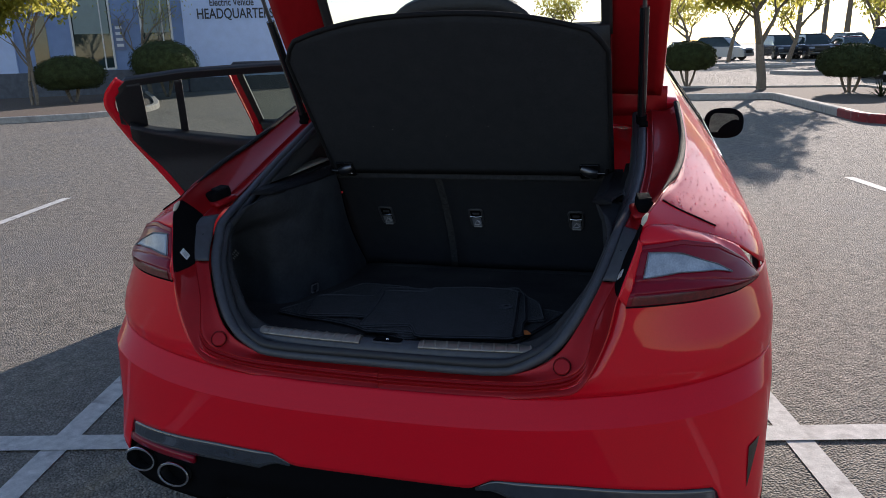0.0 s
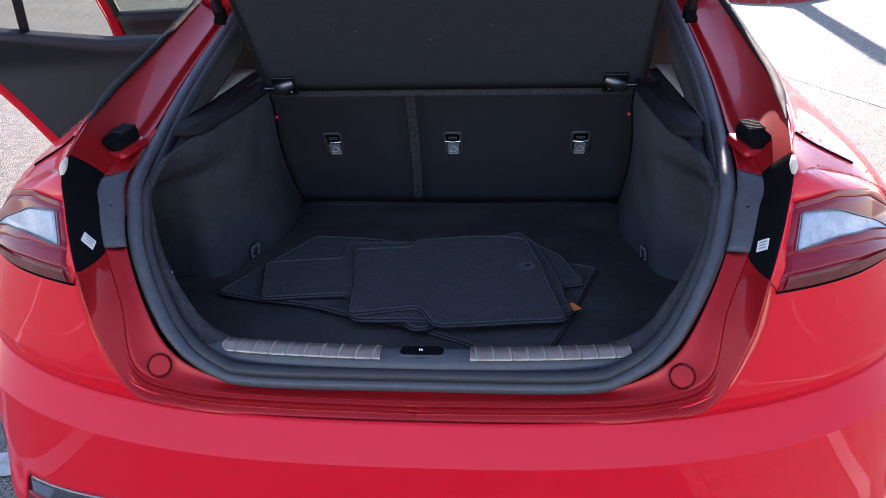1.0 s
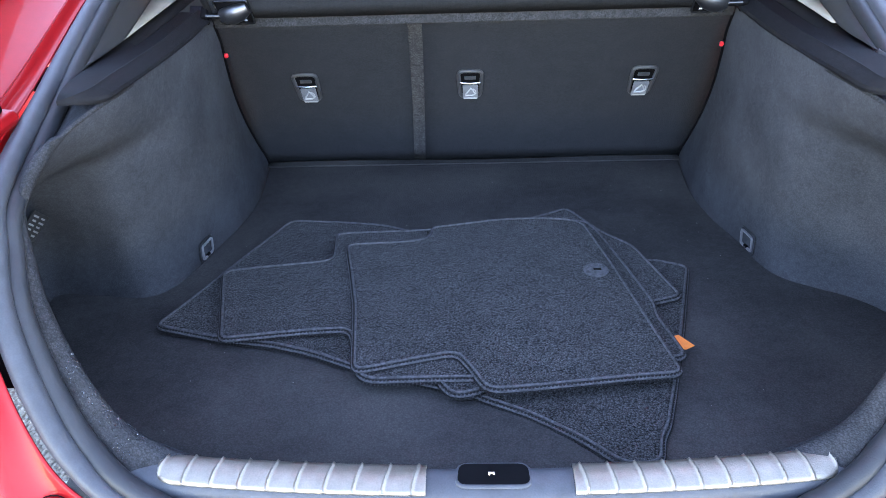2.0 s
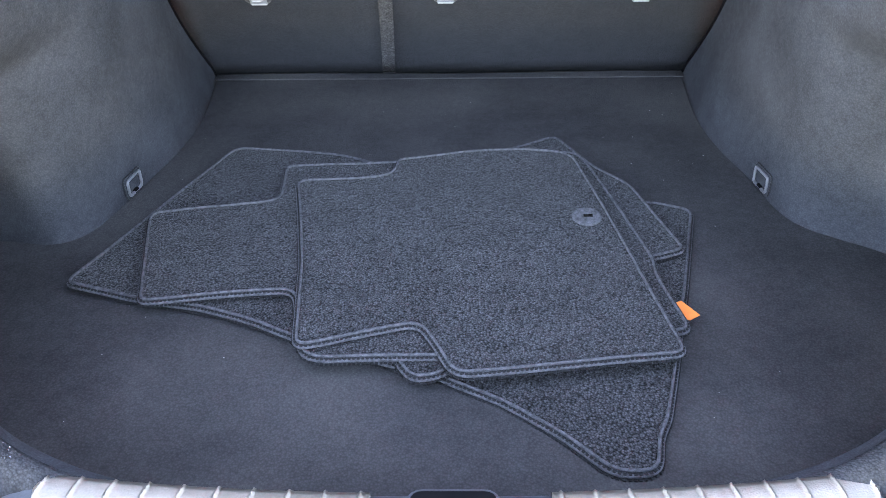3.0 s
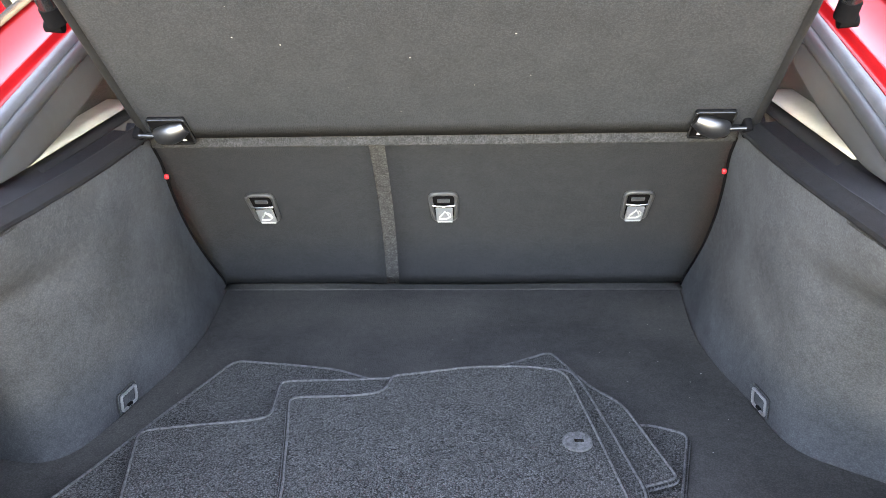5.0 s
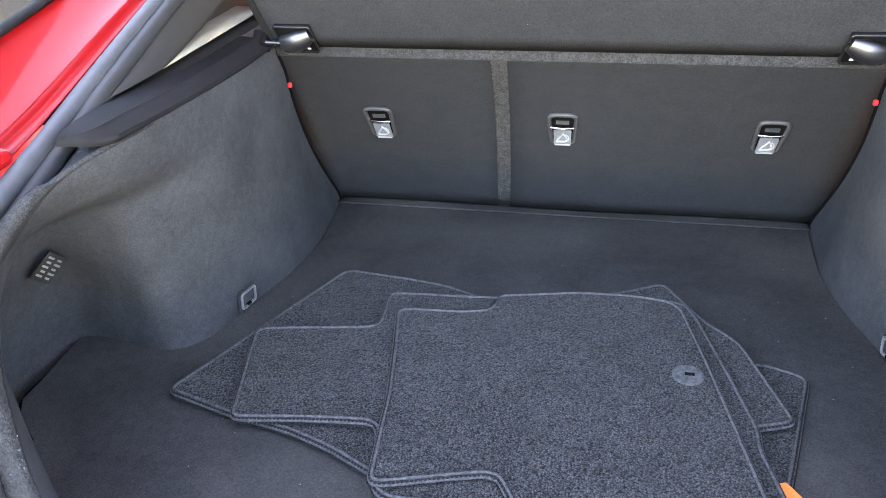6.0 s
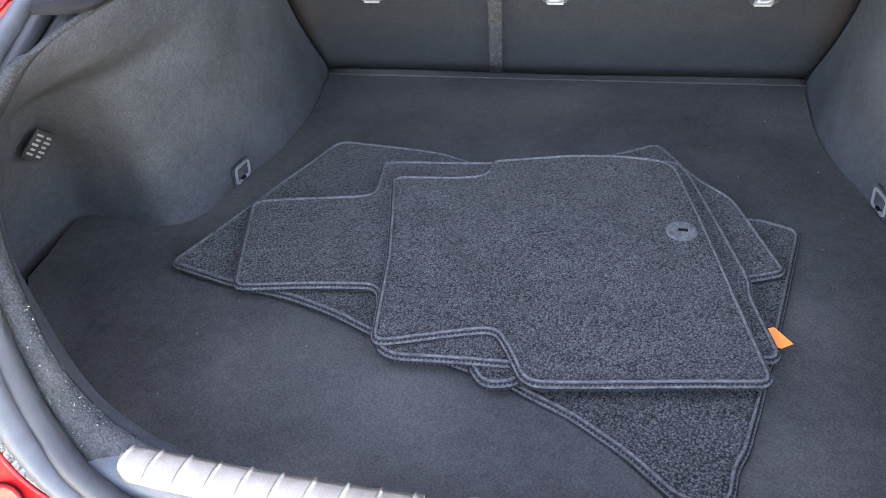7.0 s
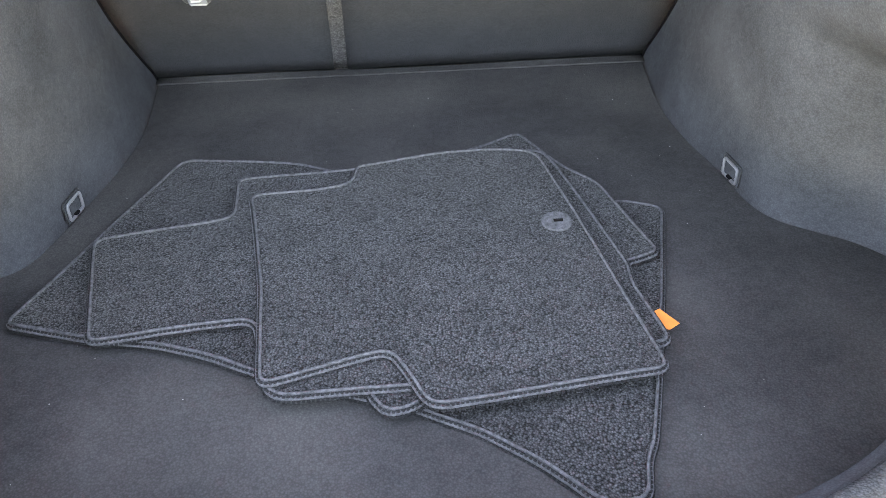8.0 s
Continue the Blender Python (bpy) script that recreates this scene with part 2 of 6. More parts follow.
def grid(fn, nu, nv, keep=None):
    """Vertices and quads of a surface fn(u, v), u and v from 0 to 1."""
    vs = [fn(i / nu, j / nv) for j in range(nv + 1) for i in range(nu + 1)]
    fs = []
    for j in range(nv):
        for i in range(nu):
            a = j * (nu + 1) + i
            q = (a, a + 1, a + nu + 2, a + nu + 1)
            if keep is None or keep([vs[k] for k in q]):
                fs.append(q)
    return vs, fs


def flip(fs):
    return [tuple(reversed(f)) for f in fs]


def curve(points, u):
    """A smooth (Catmull-Rom) curve through points; u from 0 to 1 along its length."""
    p = [Vector(q) for q in points]
    d = [0.0]
    for a, b in zip(p, p[1:]):
        d.append(d[-1] + (b - a).length)
    s = min(max(u, 0), 1) * d[-1]
    i = 0
    while i < len(p) - 2 and s > d[i + 1]:
        i += 1
    t = (s - d[i]) / max(d[i + 1] - d[i], 1e-9)
    p0, p1, p2, p3 = p[max(i - 1, 0)], p[i], p[i + 1], p[min(i + 2, len(p) - 1)]
    return 0.5 * (2 * p1 + (p2 - p0) * t + (2 * p0 - 5 * p1 + 4 * p2 - p3) * t * t + (3 * p1 - p0 - 3 * p2 + p3) * t ** 3)


def line(table, x):
    """Smooth-stepped reading of a table of (x, value)."""
    if x <= table[0][0]:
        return table[0][1]
    for (a, fa), (b, fb) in zip(table, table[1:]):
        if x <= b:
            return fa + (fb - fa) * (x - a) / (b - a)
    return table[-1][1]


def tube(points, radius, sides=8, closed=False, flat=1.0, up=(0, 0, 1)):
    """Verts and faces of a tube along points; flat squeezes it along up."""
    p = [Vector(q) for q in points]
    n = len(p)
    vs, fs = [], []
    for i in range(n):
        a = p[(i - 1) % n] if closed or i else p[i]
        b = p[(i + 1) % n] if closed or i < n - 1 else p[i]
        t = (b - a).normalized()
        x = t.cross(Vector(up))
        if x.length < 1e-4:
            x = t.cross(Vector((1, 0, 0)))
        x.normalize()
        y = x.cross(t)
        r = radius(i / (n - 1)) if callable(radius) else radius
        for k in range(sides):
            w = 2 * math.pi * k / sides
            vs.append(p[i] + x * math.cos(w) * r + y * math.sin(w) * r * flat)
    for i in range(n if closed else n - 1):
        for k in range(sides):
            a, b = i * sides + k, i * sides + (k + 1) % sides
            c, d = ((i + 1) % n) * sides + (k + 1) % sides, ((i + 1) % n) * sides + k
            fs.append((a, b, c, d))
    if not closed:
        fs.append(tuple(reversed(range(sides))))
        fs.append(tuple(range((n - 1) * sides, n * sides)))
    return vs, fs


def merge(*pieces):
    vs, fs = [], []
    for v, f in pieces:
        o = len(vs)
        vs += list(v)
        fs += [tuple(i + o for i in q) for q in f]
    return vs, fs


def box(cx, cy, cz, sx, sy, sz, bevel=0.0, seg=2, m=None):
    bm = bmesh.new()
    bmesh.ops.create_cube(bm, size=1)
    bmesh.ops.scale(bm, vec=(sx, sy, sz), verts=bm.verts)
    if bevel:
        bmesh.ops.bevel(bm, geom=list(bm.edges), offset=bevel, segments=seg, affect="EDGES", profile=0.5)
    if m is not None:
        bmesh.ops.transform(bm, matrix=m, verts=bm.verts)
    bmesh.ops.translate(bm, vec=(cx, cy, cz), verts=bm.verts)
    return bm


def cyl(r, h, seg=24, m=None, r2=None):
    bm = bmesh.new()
    bmesh.ops.create_cone(bm, cap_ends=True, segments=seg, radius1=r, radius2=r if r2 is None else r2, depth=h)
    if m is not None:
        bmesh.ops.transform(bm, matrix=m, verts=bm.verts)
    return bm


def rounded(points, radius, seg=4):
    """A closed outline with its corners rounded off; points are (x, y) or (x, y, r)."""
    out = []
    n = len(points)
    for i in range(n):
        p = Vector(points[i][:2])
        a, b = Vector(points[i - 1][:2]), Vector(points[(i + 1) % n][:2])
        r = points[i][2] if len(points[i]) > 2 else radius
        da, db = a - p, b - p
        r = min(r, da.length * 0.48, db.length * 0.48)
        pa, pb = p + da.normalized() * r, p + db.normalized() * r
        for k in range(seg + 1):
            t = k / seg
            out.append(pa * (1 - t) ** 2 + p * 2 * t * (1 - t) + pb * t * t)
    return out


# ---------- plan of the car (metres; x across, y forward from the bumper, z up) ----------
FLOOR_Z, SLOPE = 0.629, -0.054


def floor_z(y):
    return FLOOR_Z + SLOPE * y


def seat_y(z):
    d = z - 0.567
    return 1.150 - 0.380 * d - 0.748 * d * d


def spline(points, t):
    """Catmull-Rom through points, t counted in points."""
    n = len(points) - 1
    t = min(max(t, 0), n)
    i = min(int(t), n - 1)
    f = t - i
    p1, p2 = Vector(points[i]), Vector(points[i + 1])
    p0 = Vector(points[i - 1]) if i else 2 * p1 - p2
    p3 = Vector(points[i + 2]) if i + 2 <= n else 2 * p2 - p1
    return 0.5 * (2 * p1 + (p2 - p0) * f + (2 * p0 - 5 * p1 + 4 * p2 - p3) * f * f + (3 * p1 - p0 - 3 * p2 + p3) * f ** 3)


# half loops of the tailgate opening, from the middle of the sill to the roof: the seal's outer edge, the crease of the
# painted flange, and the seam to the bumper and the side
GASKET_LINE = [(0, -0.030, 0.656), (0.26, -0.030, 0.658), (0.355, -0.026, 0.673), (0.428, -0.014, 0.715), (0.477, 0.020, 0.782),
               (0.522, 0.080, 0.868), (0.545, 0.142, 0.922), (0.562, 0.212, 0.966), (0.589, 0.430, 1.010), (0.600, 0.660, 1.076), (0.590, 0.980, 1.182)]
CREASE_LINE = [(0, -0.050, 0.643), (0.27, -0.050, 0.650), (0.41, -0.045, 0.661), (0.489, -0.034, 0.697), (0.516, 0.013, 0.791),
               (0.554, 0.064, 0.872), (0.574, 0.108, 0.930), (0.597, 0.176, 0.965), (0.612, 0.420, 1.016), (0.620, 0.660, 1.084), (0.608, 0.980, 1.188)]
SEAM_LINE = [(0, -0.058, 0.606), (0.29, -0.058, 0.613), (0.41, -0.060, 0.630), (0.487, -0.060, 0.657), (0.540, -0.043, 0.765),
             (0.563, -0.021, 0.866), (0.594, 0.038, 0.955), (0.616, 0.108, 1.024), (0.688, 0.420, 1.072), (0.706, 0.700, 1.122), (0.690, 0.980, 1.208)]
HALF_WIDTH = [(0.18, 0.905), (0.30, 0.918), (0.42, 0.925), (0.553, 0.932), (0.72, 0.936), (0.86, 0.918), (0.96, 0.88)]
REAR_Y = [(0.20, -0.03), (0.30, -0.080), (0.40, -0.090), (0.553, -0.108), (0.615, -0.066), (0.66, -0.083), (0.70, -0.080), (0.80, -0.072), (0.86, -0.068), (0.90, -0.036), (0.97, -0.020)]
CORNER = [(0.30, 0.28), (0.40, 0.36), (0.60, 0.47), (0.84, 0.63)]
POWER = 2.85
RAIL_X = [(0.0, 0.580), (0.038, 0.594), (0.108, 0.616), (0.242, 0.652), (0.42, 0.688), (0.70, 0.706), (0.98, 0.69), (1.5, 0.63), (2.2, 0.59), (2.9, 0.62), (3.3, 0.69), (3.75, 0.76), (4.83, 0.60)]
RAIL_Z = [(0.0, 0.90), (0.038, 0.955), (0.108, 1.024), (0.242, 1.053), (0.42, 1.072), (0.70, 1.122), (0.98, 1.208), (1.3, 1.29), (1.65, 1.355), (2.2, 1.395), (2.7, 1.365), (3.0, 1.29), (3.3, 1.17), (3.75, 0.985), (4.4, 0.87), (4.83, 0.72)]
FRONT_Y = 4.83


def half_width(y, z):
    """Half the body's width at a height and a distance from the rear."""
    w = line(HALF_WIDTH, z)
    y0 = line(REAR_Y, z)
    c = line(CORNER, z)
    if y < y0 + c:
        k = max(0.0, 1 - (y - y0) / c)
        w *= max(0.0, 1 - k ** POWER) ** (1 / POWER)
    if y > 3.9:
        k = (y - 3.9) / (FRONT_Y - 3.9)
        w *= max(0.0, 1 - k ** 3.2) ** (1 / 3.0)
    return w


def rear_skin(x, z):
    """A place on the rear, from the distance across (within the half width)."""
    w = line(HALF_WIDTH, z)
    u = min(abs(x) / w, 1)
    return Vector((x, line(REAR_Y, z) + line(CORNER, z) * (1 - (1 - u ** POWER) ** (1 / POWER)), z))


def upper_side(y, v):
    """Side of the body above the belt: v from the belt (0) to the roof rail (1)."""
    xs, rx, rz = half_width(y, 0.86), line(RAIL_X, y), line(RAIL_Z, y)
    h = rz - 0.86
    p0, p3 = Vector((xs, 0.86)), Vector((min(rx, xs), rz))
    p1 = Vector((half_width(y, 0.95) + 0.012, 0.86 + min(0.12, 0.5 * h)))
    p2 = Vector((rx + 0.35 * max(xs - rx, 0), 0.86 + 0.62 * h))
    q = p0 * (1 - v) ** 3 + p1 * 3 * v * (1 - v) ** 2 + p2 * 3 * v * v * (1 - v) + p3 * v ** 3
    return Vector((q.x, y, q.y))


def sided(v, s):
    return (v[0] * s, v[1], v[2])


def mirrored(vs, fs, s):
    return [sided(v, s) for v in vs], (fs if s > 0 else flip(fs))


car = empty("car", (0, 0, 0))
tagged(car, "glossy red liftback car with its tailgate and rear door open", "car")

# ---------- rear bumper ----------
RED_EDGE = [(0.0, 0.386), (0.235, 0.386), (0.29, 0.416), (0.47, 0.418), (0.71, 0.408), (0.80, 0.404), (0.835, 0.31), (0.86, 0.265), (0.90, 0.275), (0.922, 0.35), (0.93, 0.42)]


def rise(x):
    """How far the crease and the bumper's top climb towards the corners."""
    return 0.070 * (min(abs(x), 0.93) / 0.93) ** 2.6


def bumper_low(u, v):
    x = math.copysign(abs(2 * u - 1) ** 0.8, 2 * u - 1) * 0.9315
    z0 = line(RED_EDGE, abs(x))
    zc, zt = 0.553 + rise(x), 0.615 + rise(x)
    z = z0 + (zc - z0) * v / 0.6 if v <= 0.6 else zc + (zt - zc) * (v - 0.6) / 0.4
    ref = z0 + (0.553 - z0) * v / 0.6 if v <= 0.6 else 0.553 + 0.062 * (v - 0.6) / 0.4
    p = rear_skin(x / 0.932 * line(HALF_WIDTH, ref), ref)
    p.z = z
    return p


obj("rear_bumper", *grid(bumper_low, 120, 25), RED, car, 24, mods=[("SOLIDIFY", dict(t=0.004))])


def seam_x(z):
    t = 0.0
    best = None
    for i in range(200):
        p = spline(SEAM_LINE, 1.5 + i * 0.02)
        if best is None or abs(p.z - z) < abs(best.z - z):
            best = p
    return best.x


SEAM_X = [(0.612 + i * 0.0248, seam_x(0.612 + i * 0.0248) if i else 0.33) for i in range(11)]
for s in (1, -1):
    def corner(u, v):
        z = 0.612 + 0.248 * v
        a = line(SEAM_X, z)
        w = line(HALF_WIDTH, z) * 0.9995
        f = u ** 0.75
        p = rear_skin(a + (w - a) * f, z)
        p.z += rise(p.x * 0.932 / 0.9425) * (1 - v)
        return p
    obj("bumper_corner", *mirrored(*grid(corner, 30, 16), s), RED, car, 50, mods=[("SOLIDIFY", dict(t=0.004))])

# return lip along the bumper's upper edge
def bumper_lip(u, v):
    p = bumper_low(0.06 + 0.88 * u, 1.0)
    return p + Vector((0, 0.002 + 0.055 * v, -0.003 - 0.010 * v))


obj("bumper_lip", *grid(bumper_lip, 60, 3), RED_IN, car, 40)

# gloss strip, diffuser, reflectors and exhausts
for s in (1, -1):
    def strip(u, v):
        x = 0.245 + u * 0.560
        zt = line(RED_EDGE, x) - 0.004
        zb = zt - 0.008 - 0.045 * min(1, u * 6)
        z = zb + (zt - zb) * v
        p = rear_skin(x, z)
        return p + Vector((0, 0.004, 0))
    obj("gloss_strip", *mirrored(*grid(strip, 30, 4), s), STRIP_GLOSS, car, 50, mods=[("SOLIDIFY", dict(t=0.003))])

    def reflector(u, v):
        x = 0.55 + u * 0.26
        z = 0.333 + 0.004 * u + 0.022 * v
        return rear_skin(x, z) + Vector((0, 0.0, 0))
    obj("reflector", *mirrored(*grid(reflector, 12, 2), s), LAMP_RED, car, 50, mods=[("SOLIDIFY", dict(t=0.012))])


def diffuser(u, v):
    x = (2 * u - 1) * 0.924
    z = 0.205 + 0.215 * v - 0.045 * (1 - v) * (abs(x) < 0.4)
    p = rear_skin(x, max(z, 0.31 if abs(x) > 0.5 else 0.24))
    p.z = z
    p.y += 0.014 + 0.012 * (1 - v)
    return p


obj("diffuser", *grid(diffuser, 60, 12), POCKET, car, 45, mods=[("SOLIDIFY", dict(t=0.006))])
for s in (1, -1):
    for cx in (0.765, 0.628):
        z0 = 0.292 if cx > 0.7 else 0.284
        ring = []
        rr = [Vector((s * cx + 0.047 * math.cos(a), rear_skin(cx, 0.31).y - 0.004, z0 + 0.034 * math.sin(a))) for a in [2 * math.pi * k / 28 for k in range(28)]]
        vs, fs = tube(rr, 0.005, 6, closed=True, up=(0, 1, 0))
        tip = obj("exhaust_tip", vs, fs, CHROME, car, 60, "oval chrome exhaust tip")
        bore = [r + Vector((0, 0.004, 0)) for r in rr] + [r + Vector((0, 0.10, 0)) for r in rr]
        n = len(rr)
        obj("bore", bore, [(k, (k + 1) % n, n + (k + 1) % n, n + k) for k in range(n)] + [tuple(range(n, 2 * n))], BLACK_PLASTIC, tip, 60)

# dark vents in the bumper's flanks
for s in (1, -1):
    def vent(u, v):
        x, z = 0.862 + 0.026 * u * (0.15 + 0.85 * v), 0.385 + 0.10 * v + 0.015 * u
        return rear_skin(x, z) + Vector((0.003, -0.003, 0))
    obj("bumper_vent", *mirrored(*grid(vent, 6, 8), s), BLACK_GLOSS, car, 40)

# ---------- tail lamps ----------
for s in (1, -1):
    lamp = empty("tail_lamp")
    lamp.parent = car
    lamp["label"] = "tail lamp with red lens and clear inset"

    def lamp_edge(u):
        """Lower and upper edge of the lens, u from its inner end to its outer tip."""
        lo = line([(0, 0.838), (0.45, 0.838), (0.8, 0.840), (1, 0.848)], u)
        hi = line([(0, 0.962), (0.3, 0.966), (0.6, 0.945), (0.85, 0.90), (1, 0.862)], u)
        return lo, hi

    def lens(u, v, off=0.006):
        lo, hi = lamp_edge(u)
        z = lo + (hi - lo) * v
        x0 = 0.578 + 0.026 * v
        p = rear_skin(x0 + (0.872 - x0) * u ** 0.9, z)
        n = Vector((p.x * 0.6, -0.7, 0.12)).normalized()
        groove = math.exp(-((v - 0.91) / 0.016) ** 2) + math.exp(-((v - 0.40 + 0.08 * u) / 0.022) ** 2)
        step = 0.0035 * min(1.0, max(0.0, (v - 0.205) / 0.02))
        return p + n * (off - 0.002 + step + 0.004 * math.sin(math.pi * v) - 0.003 * groove)
    LENS = lens
    obj("lens", *mirrored(*grid(lens, 28, 60), s), LAMP_RED, lamp, 35, mods=[("SOLIDIFY", dict(t=0.006))])

    def backing(u, v):
        lo, hi = lamp_edge(u)
        z = lo - 0.02 + (hi + 0.022 - lo) * v
        x0 = 0.625
        return rear_skin(x0 + (0.868 - x0) * u ** 0.9, z) + Vector((-0.004, 0.016, 0))
    obj("lamp_backing", *mirrored(*grid(backing, 16, 8), s), RED, lamp, 40)

    def inset(u, v):
        w = 0.045 + u * 0.68
        lo = 0.445 + 0.08 * u
        return lens(w, lo + (0.875 - 0.10 * u - lo) * v * (1 - 0.93 * u ** 1.9), 0.0085)
    obj("clear_inset", *mirrored(*grid(inset, 18, 8), s), LAMP_WHITE, lamp, 35, "clear reversing lamp inset", mods=[("SOLIDIFY", dict(t=0.004))])

    def strip(u, v):
        return lens(0.02 + 0.96 * u, 0.025 + 0.165 * v, 0.0095)
    obj("lamp_strip", *mirrored(*grid(strip, 40, 6), s), LAMP_STRIP, lamp, 35, "dark ribbed red strip along the lens")
    obj("lamp_gap", *tube([Vector(sided(lens(k / 30, 0.0) + Vector((0, 0, -0.001)), s)) for k in range(31)], 0.0022, 6), POCKET, lamp, 60)

for s in (1, -1):
    lamp = [o for o in car.children if o.name.startswith("tail_lamp")][0 if s > 0 else 1]
    ring = [(0.0, v / 6) for v in range(7)] + [(u / 14, 1.0) for u in range(1, 15)] + [(1.0, 1 - v / 6) for v in range(1, 7)] + [(1 - u / 14, 0.0) for u in range(1, 14)]
    obj("inset_frame", *tube([Vector(sided(inset(u, v) + Vector((0.001, -0.001, 0)), s)) for u, v in ring], 0.0012, 6, True, up=(0, 1, 0)), DULL_CHROME, lamp, 60)

# ---------- painted channel round the opening ----------
def strip_between(lo, hi, i0, i1, s, nu, nv, push=None):
    """A painted strip between two of the loops; push moves it off the straight line."""
    def fn(u, v):
        t = i0 + (i1 - i0) * u
        p = spline(lo, t).lerp(spline(hi, t), v)
        return p + push(t, v) if push else p
    return mirrored(*grid(fn, nu, nv), s)


def facing(t):
    """The way the flange faces: backwards at the sill, upwards along the roof pillars."""
    low = 1 - min(max((t - 2.8) / 4.4, 0), 1)
    return Vector((0, -low, 1 - low)).normalized()


def flange_push(t, v):
    """A flat pressed flange with a soft bead near its outer edge."""
    return facing(t) * (-0.004 * math.sin(math.pi * min(1, v * 1.2)) + 0.002 * math.exp(-((v - 0.9) / 0.08) ** 2))


def wall_push(t, v):
    """Two pressed ribs below the flange, fading out at the corners; a shallow trough beside the roof pillars."""
    low = max(0.0, 1 - max(0.0, t - 2.6) / 0.7)
    ribs = 0.0045 * (math.exp(-((v - 0.10) / 0.045) ** 2) + math.exp(-((v - 0.34) / 0.045) ** 2) - 0.8 * math.exp(-((v - 0.22) / 0.04) ** 2)) - 0.006 * math.exp(-((v - 0.62) / 0.16) ** 2)
    trough = 0.010 * math.sin(math.pi * v) * min(1.0, max(0.0, (t - 7.0) / 0.8))
    return facing(t) * (low * ribs - trough)


def corner_point(t, k):
    """Across the corner piece: 0 at the seal, 1 at the crease, 2 at the seam."""
    a, b, c = (spline(q, t) for q in (GASKET_LINE, CREASE_LINE, SEAM_LINE))
    return a.lerp(b, k) if k <= 1 else b.lerp(c, k - 1)


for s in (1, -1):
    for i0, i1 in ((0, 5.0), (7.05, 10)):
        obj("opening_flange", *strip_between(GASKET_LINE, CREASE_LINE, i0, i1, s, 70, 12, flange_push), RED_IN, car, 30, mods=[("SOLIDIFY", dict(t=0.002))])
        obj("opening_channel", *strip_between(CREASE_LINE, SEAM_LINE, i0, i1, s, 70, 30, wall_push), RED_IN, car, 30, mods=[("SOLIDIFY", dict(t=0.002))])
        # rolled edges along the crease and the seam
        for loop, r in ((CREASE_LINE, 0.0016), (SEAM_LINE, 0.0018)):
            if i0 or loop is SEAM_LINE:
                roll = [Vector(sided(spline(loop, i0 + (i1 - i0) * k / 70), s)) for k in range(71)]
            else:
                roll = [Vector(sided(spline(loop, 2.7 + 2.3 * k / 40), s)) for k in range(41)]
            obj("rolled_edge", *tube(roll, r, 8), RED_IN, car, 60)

    def pocket(u, v):
        t = 4.98 + 2.10 * u
        p = corner_point(t, 1 + v)
        return p + Vector((-0.35, 0.75, -0.35)) * 0.012 * math.sin(math.pi * min(1, v * 1.1)) ** 0.6 * math.sin(math.pi * min(1, 0.1 + 0.8 * u)) ** 0.3
    obj("lamp_pocket", *mirrored(*grid(pocket, 24, 14), s), POCKET, car, 40, "black lamp pocket with a label", mods=[("SOLIDIFY", dict(t=0.002))])

    def corner_piece(u, v):
        t = 5.02 + 2.02 * u
        edge = min(1.0, 8 * v, 8 * (1 - v), 14 * u, 14 * (1 - u))
        return corner_point(t, v) + Vector((0.1, -0.6, 0.5)) * (0.001 + 0.005 * edge ** 0.5)
    obj("corner_trim", *mirrored(*grid(corner_piece, 32, 20), s), RUBBER, car, 40, mods=[("SOLIDIFY", dict(t=0.002))])
    part("clip_mark", box(0, 0, 0, 0.010, 0.0016, 0.002, 0.0006), POCKET, car).location = sided(corner_piece(0.52, 0.55) + Vector((0, -0.001, 0.001)), s)
    boot = [sided(corner_point(7.02 - 0.30 * k / 10, 1.93) + Vector((0.001, -0.004, 0.004)), s) for k in range(11)]
    obj("foam_plug", *tube(boot, lambda q: 0.002 + 0.0042 * math.sin(math.pi * (0.12 + 0.8 * q)) ** 1.5, 10), CREAM, car, 60, "cream foam plug above the lamp pocket")
    # ribbed rubber buffer on a raised pad, leaning along the channel
    seat_at = Vector((0.606, 0.290, 1.005))
    along = (spline(SEAM_LINE, 7.7) - spline(SEAM_LINE, 7.2)).normalized()
    away = Vector((-0.20, -0.85, 0.50)).normalized()
    across = along.cross(away).normalized()
    away = across.cross(along)
    m = Matrix((across, along, away)).transposed().to_4x4()
    m = Matrix.Diagonal((s, 1, 1, 1)) @ (Matrix.Translation(seat_at) @ m @ Matrix.Rotation(radians(24), 4, "Z"))
    def put(bm):
        bmesh.ops.transform(bm, matrix=m, verts=bm.verts)
        if s < 0:
            bmesh.ops.reverse_faces(bm, faces=bm.faces)
        return bm
    part("buffer_pad", put(box(0, 0, -0.012, 0.066, 0.092, 0.020, 0.010, 3)), RED_IN, car)
    buf = part("rubber_buffer", put(box(0, 0, 0.006, 0.038, 0.078, 0.034, 0.010, 3)), POCKET, car, "ribbed black rubber buffer")
    for k in range(7):
        part("rib", put(box(0, -0.010 + k * 0.0068, 0.0235, 0.032, 0.0034, 0.006, 0.001, 1)), LEDGE_PLASTIC, buf)
    plug = part("plug", cyl(0.0185, 0.006, 36, Matrix.Rotation(radians(90), 4, "X")), RED_IN, car, "round painted plug")
    spot = spline(GASKET_LINE, 2.76).lerp(spline(CREASE_LINE, 2.76), 0.5)
    across = (spline(CREASE_LINE, 2.95) - spline(GASKET_LINE, 2.95)).normalized()
    upward = (spline(GASKET_LINE, 3.2) - spline(GASKET_LINE, 2.7)).normalized()
    face = across.cross(upward).normalized()
    face = face if face.y < 0 else -face
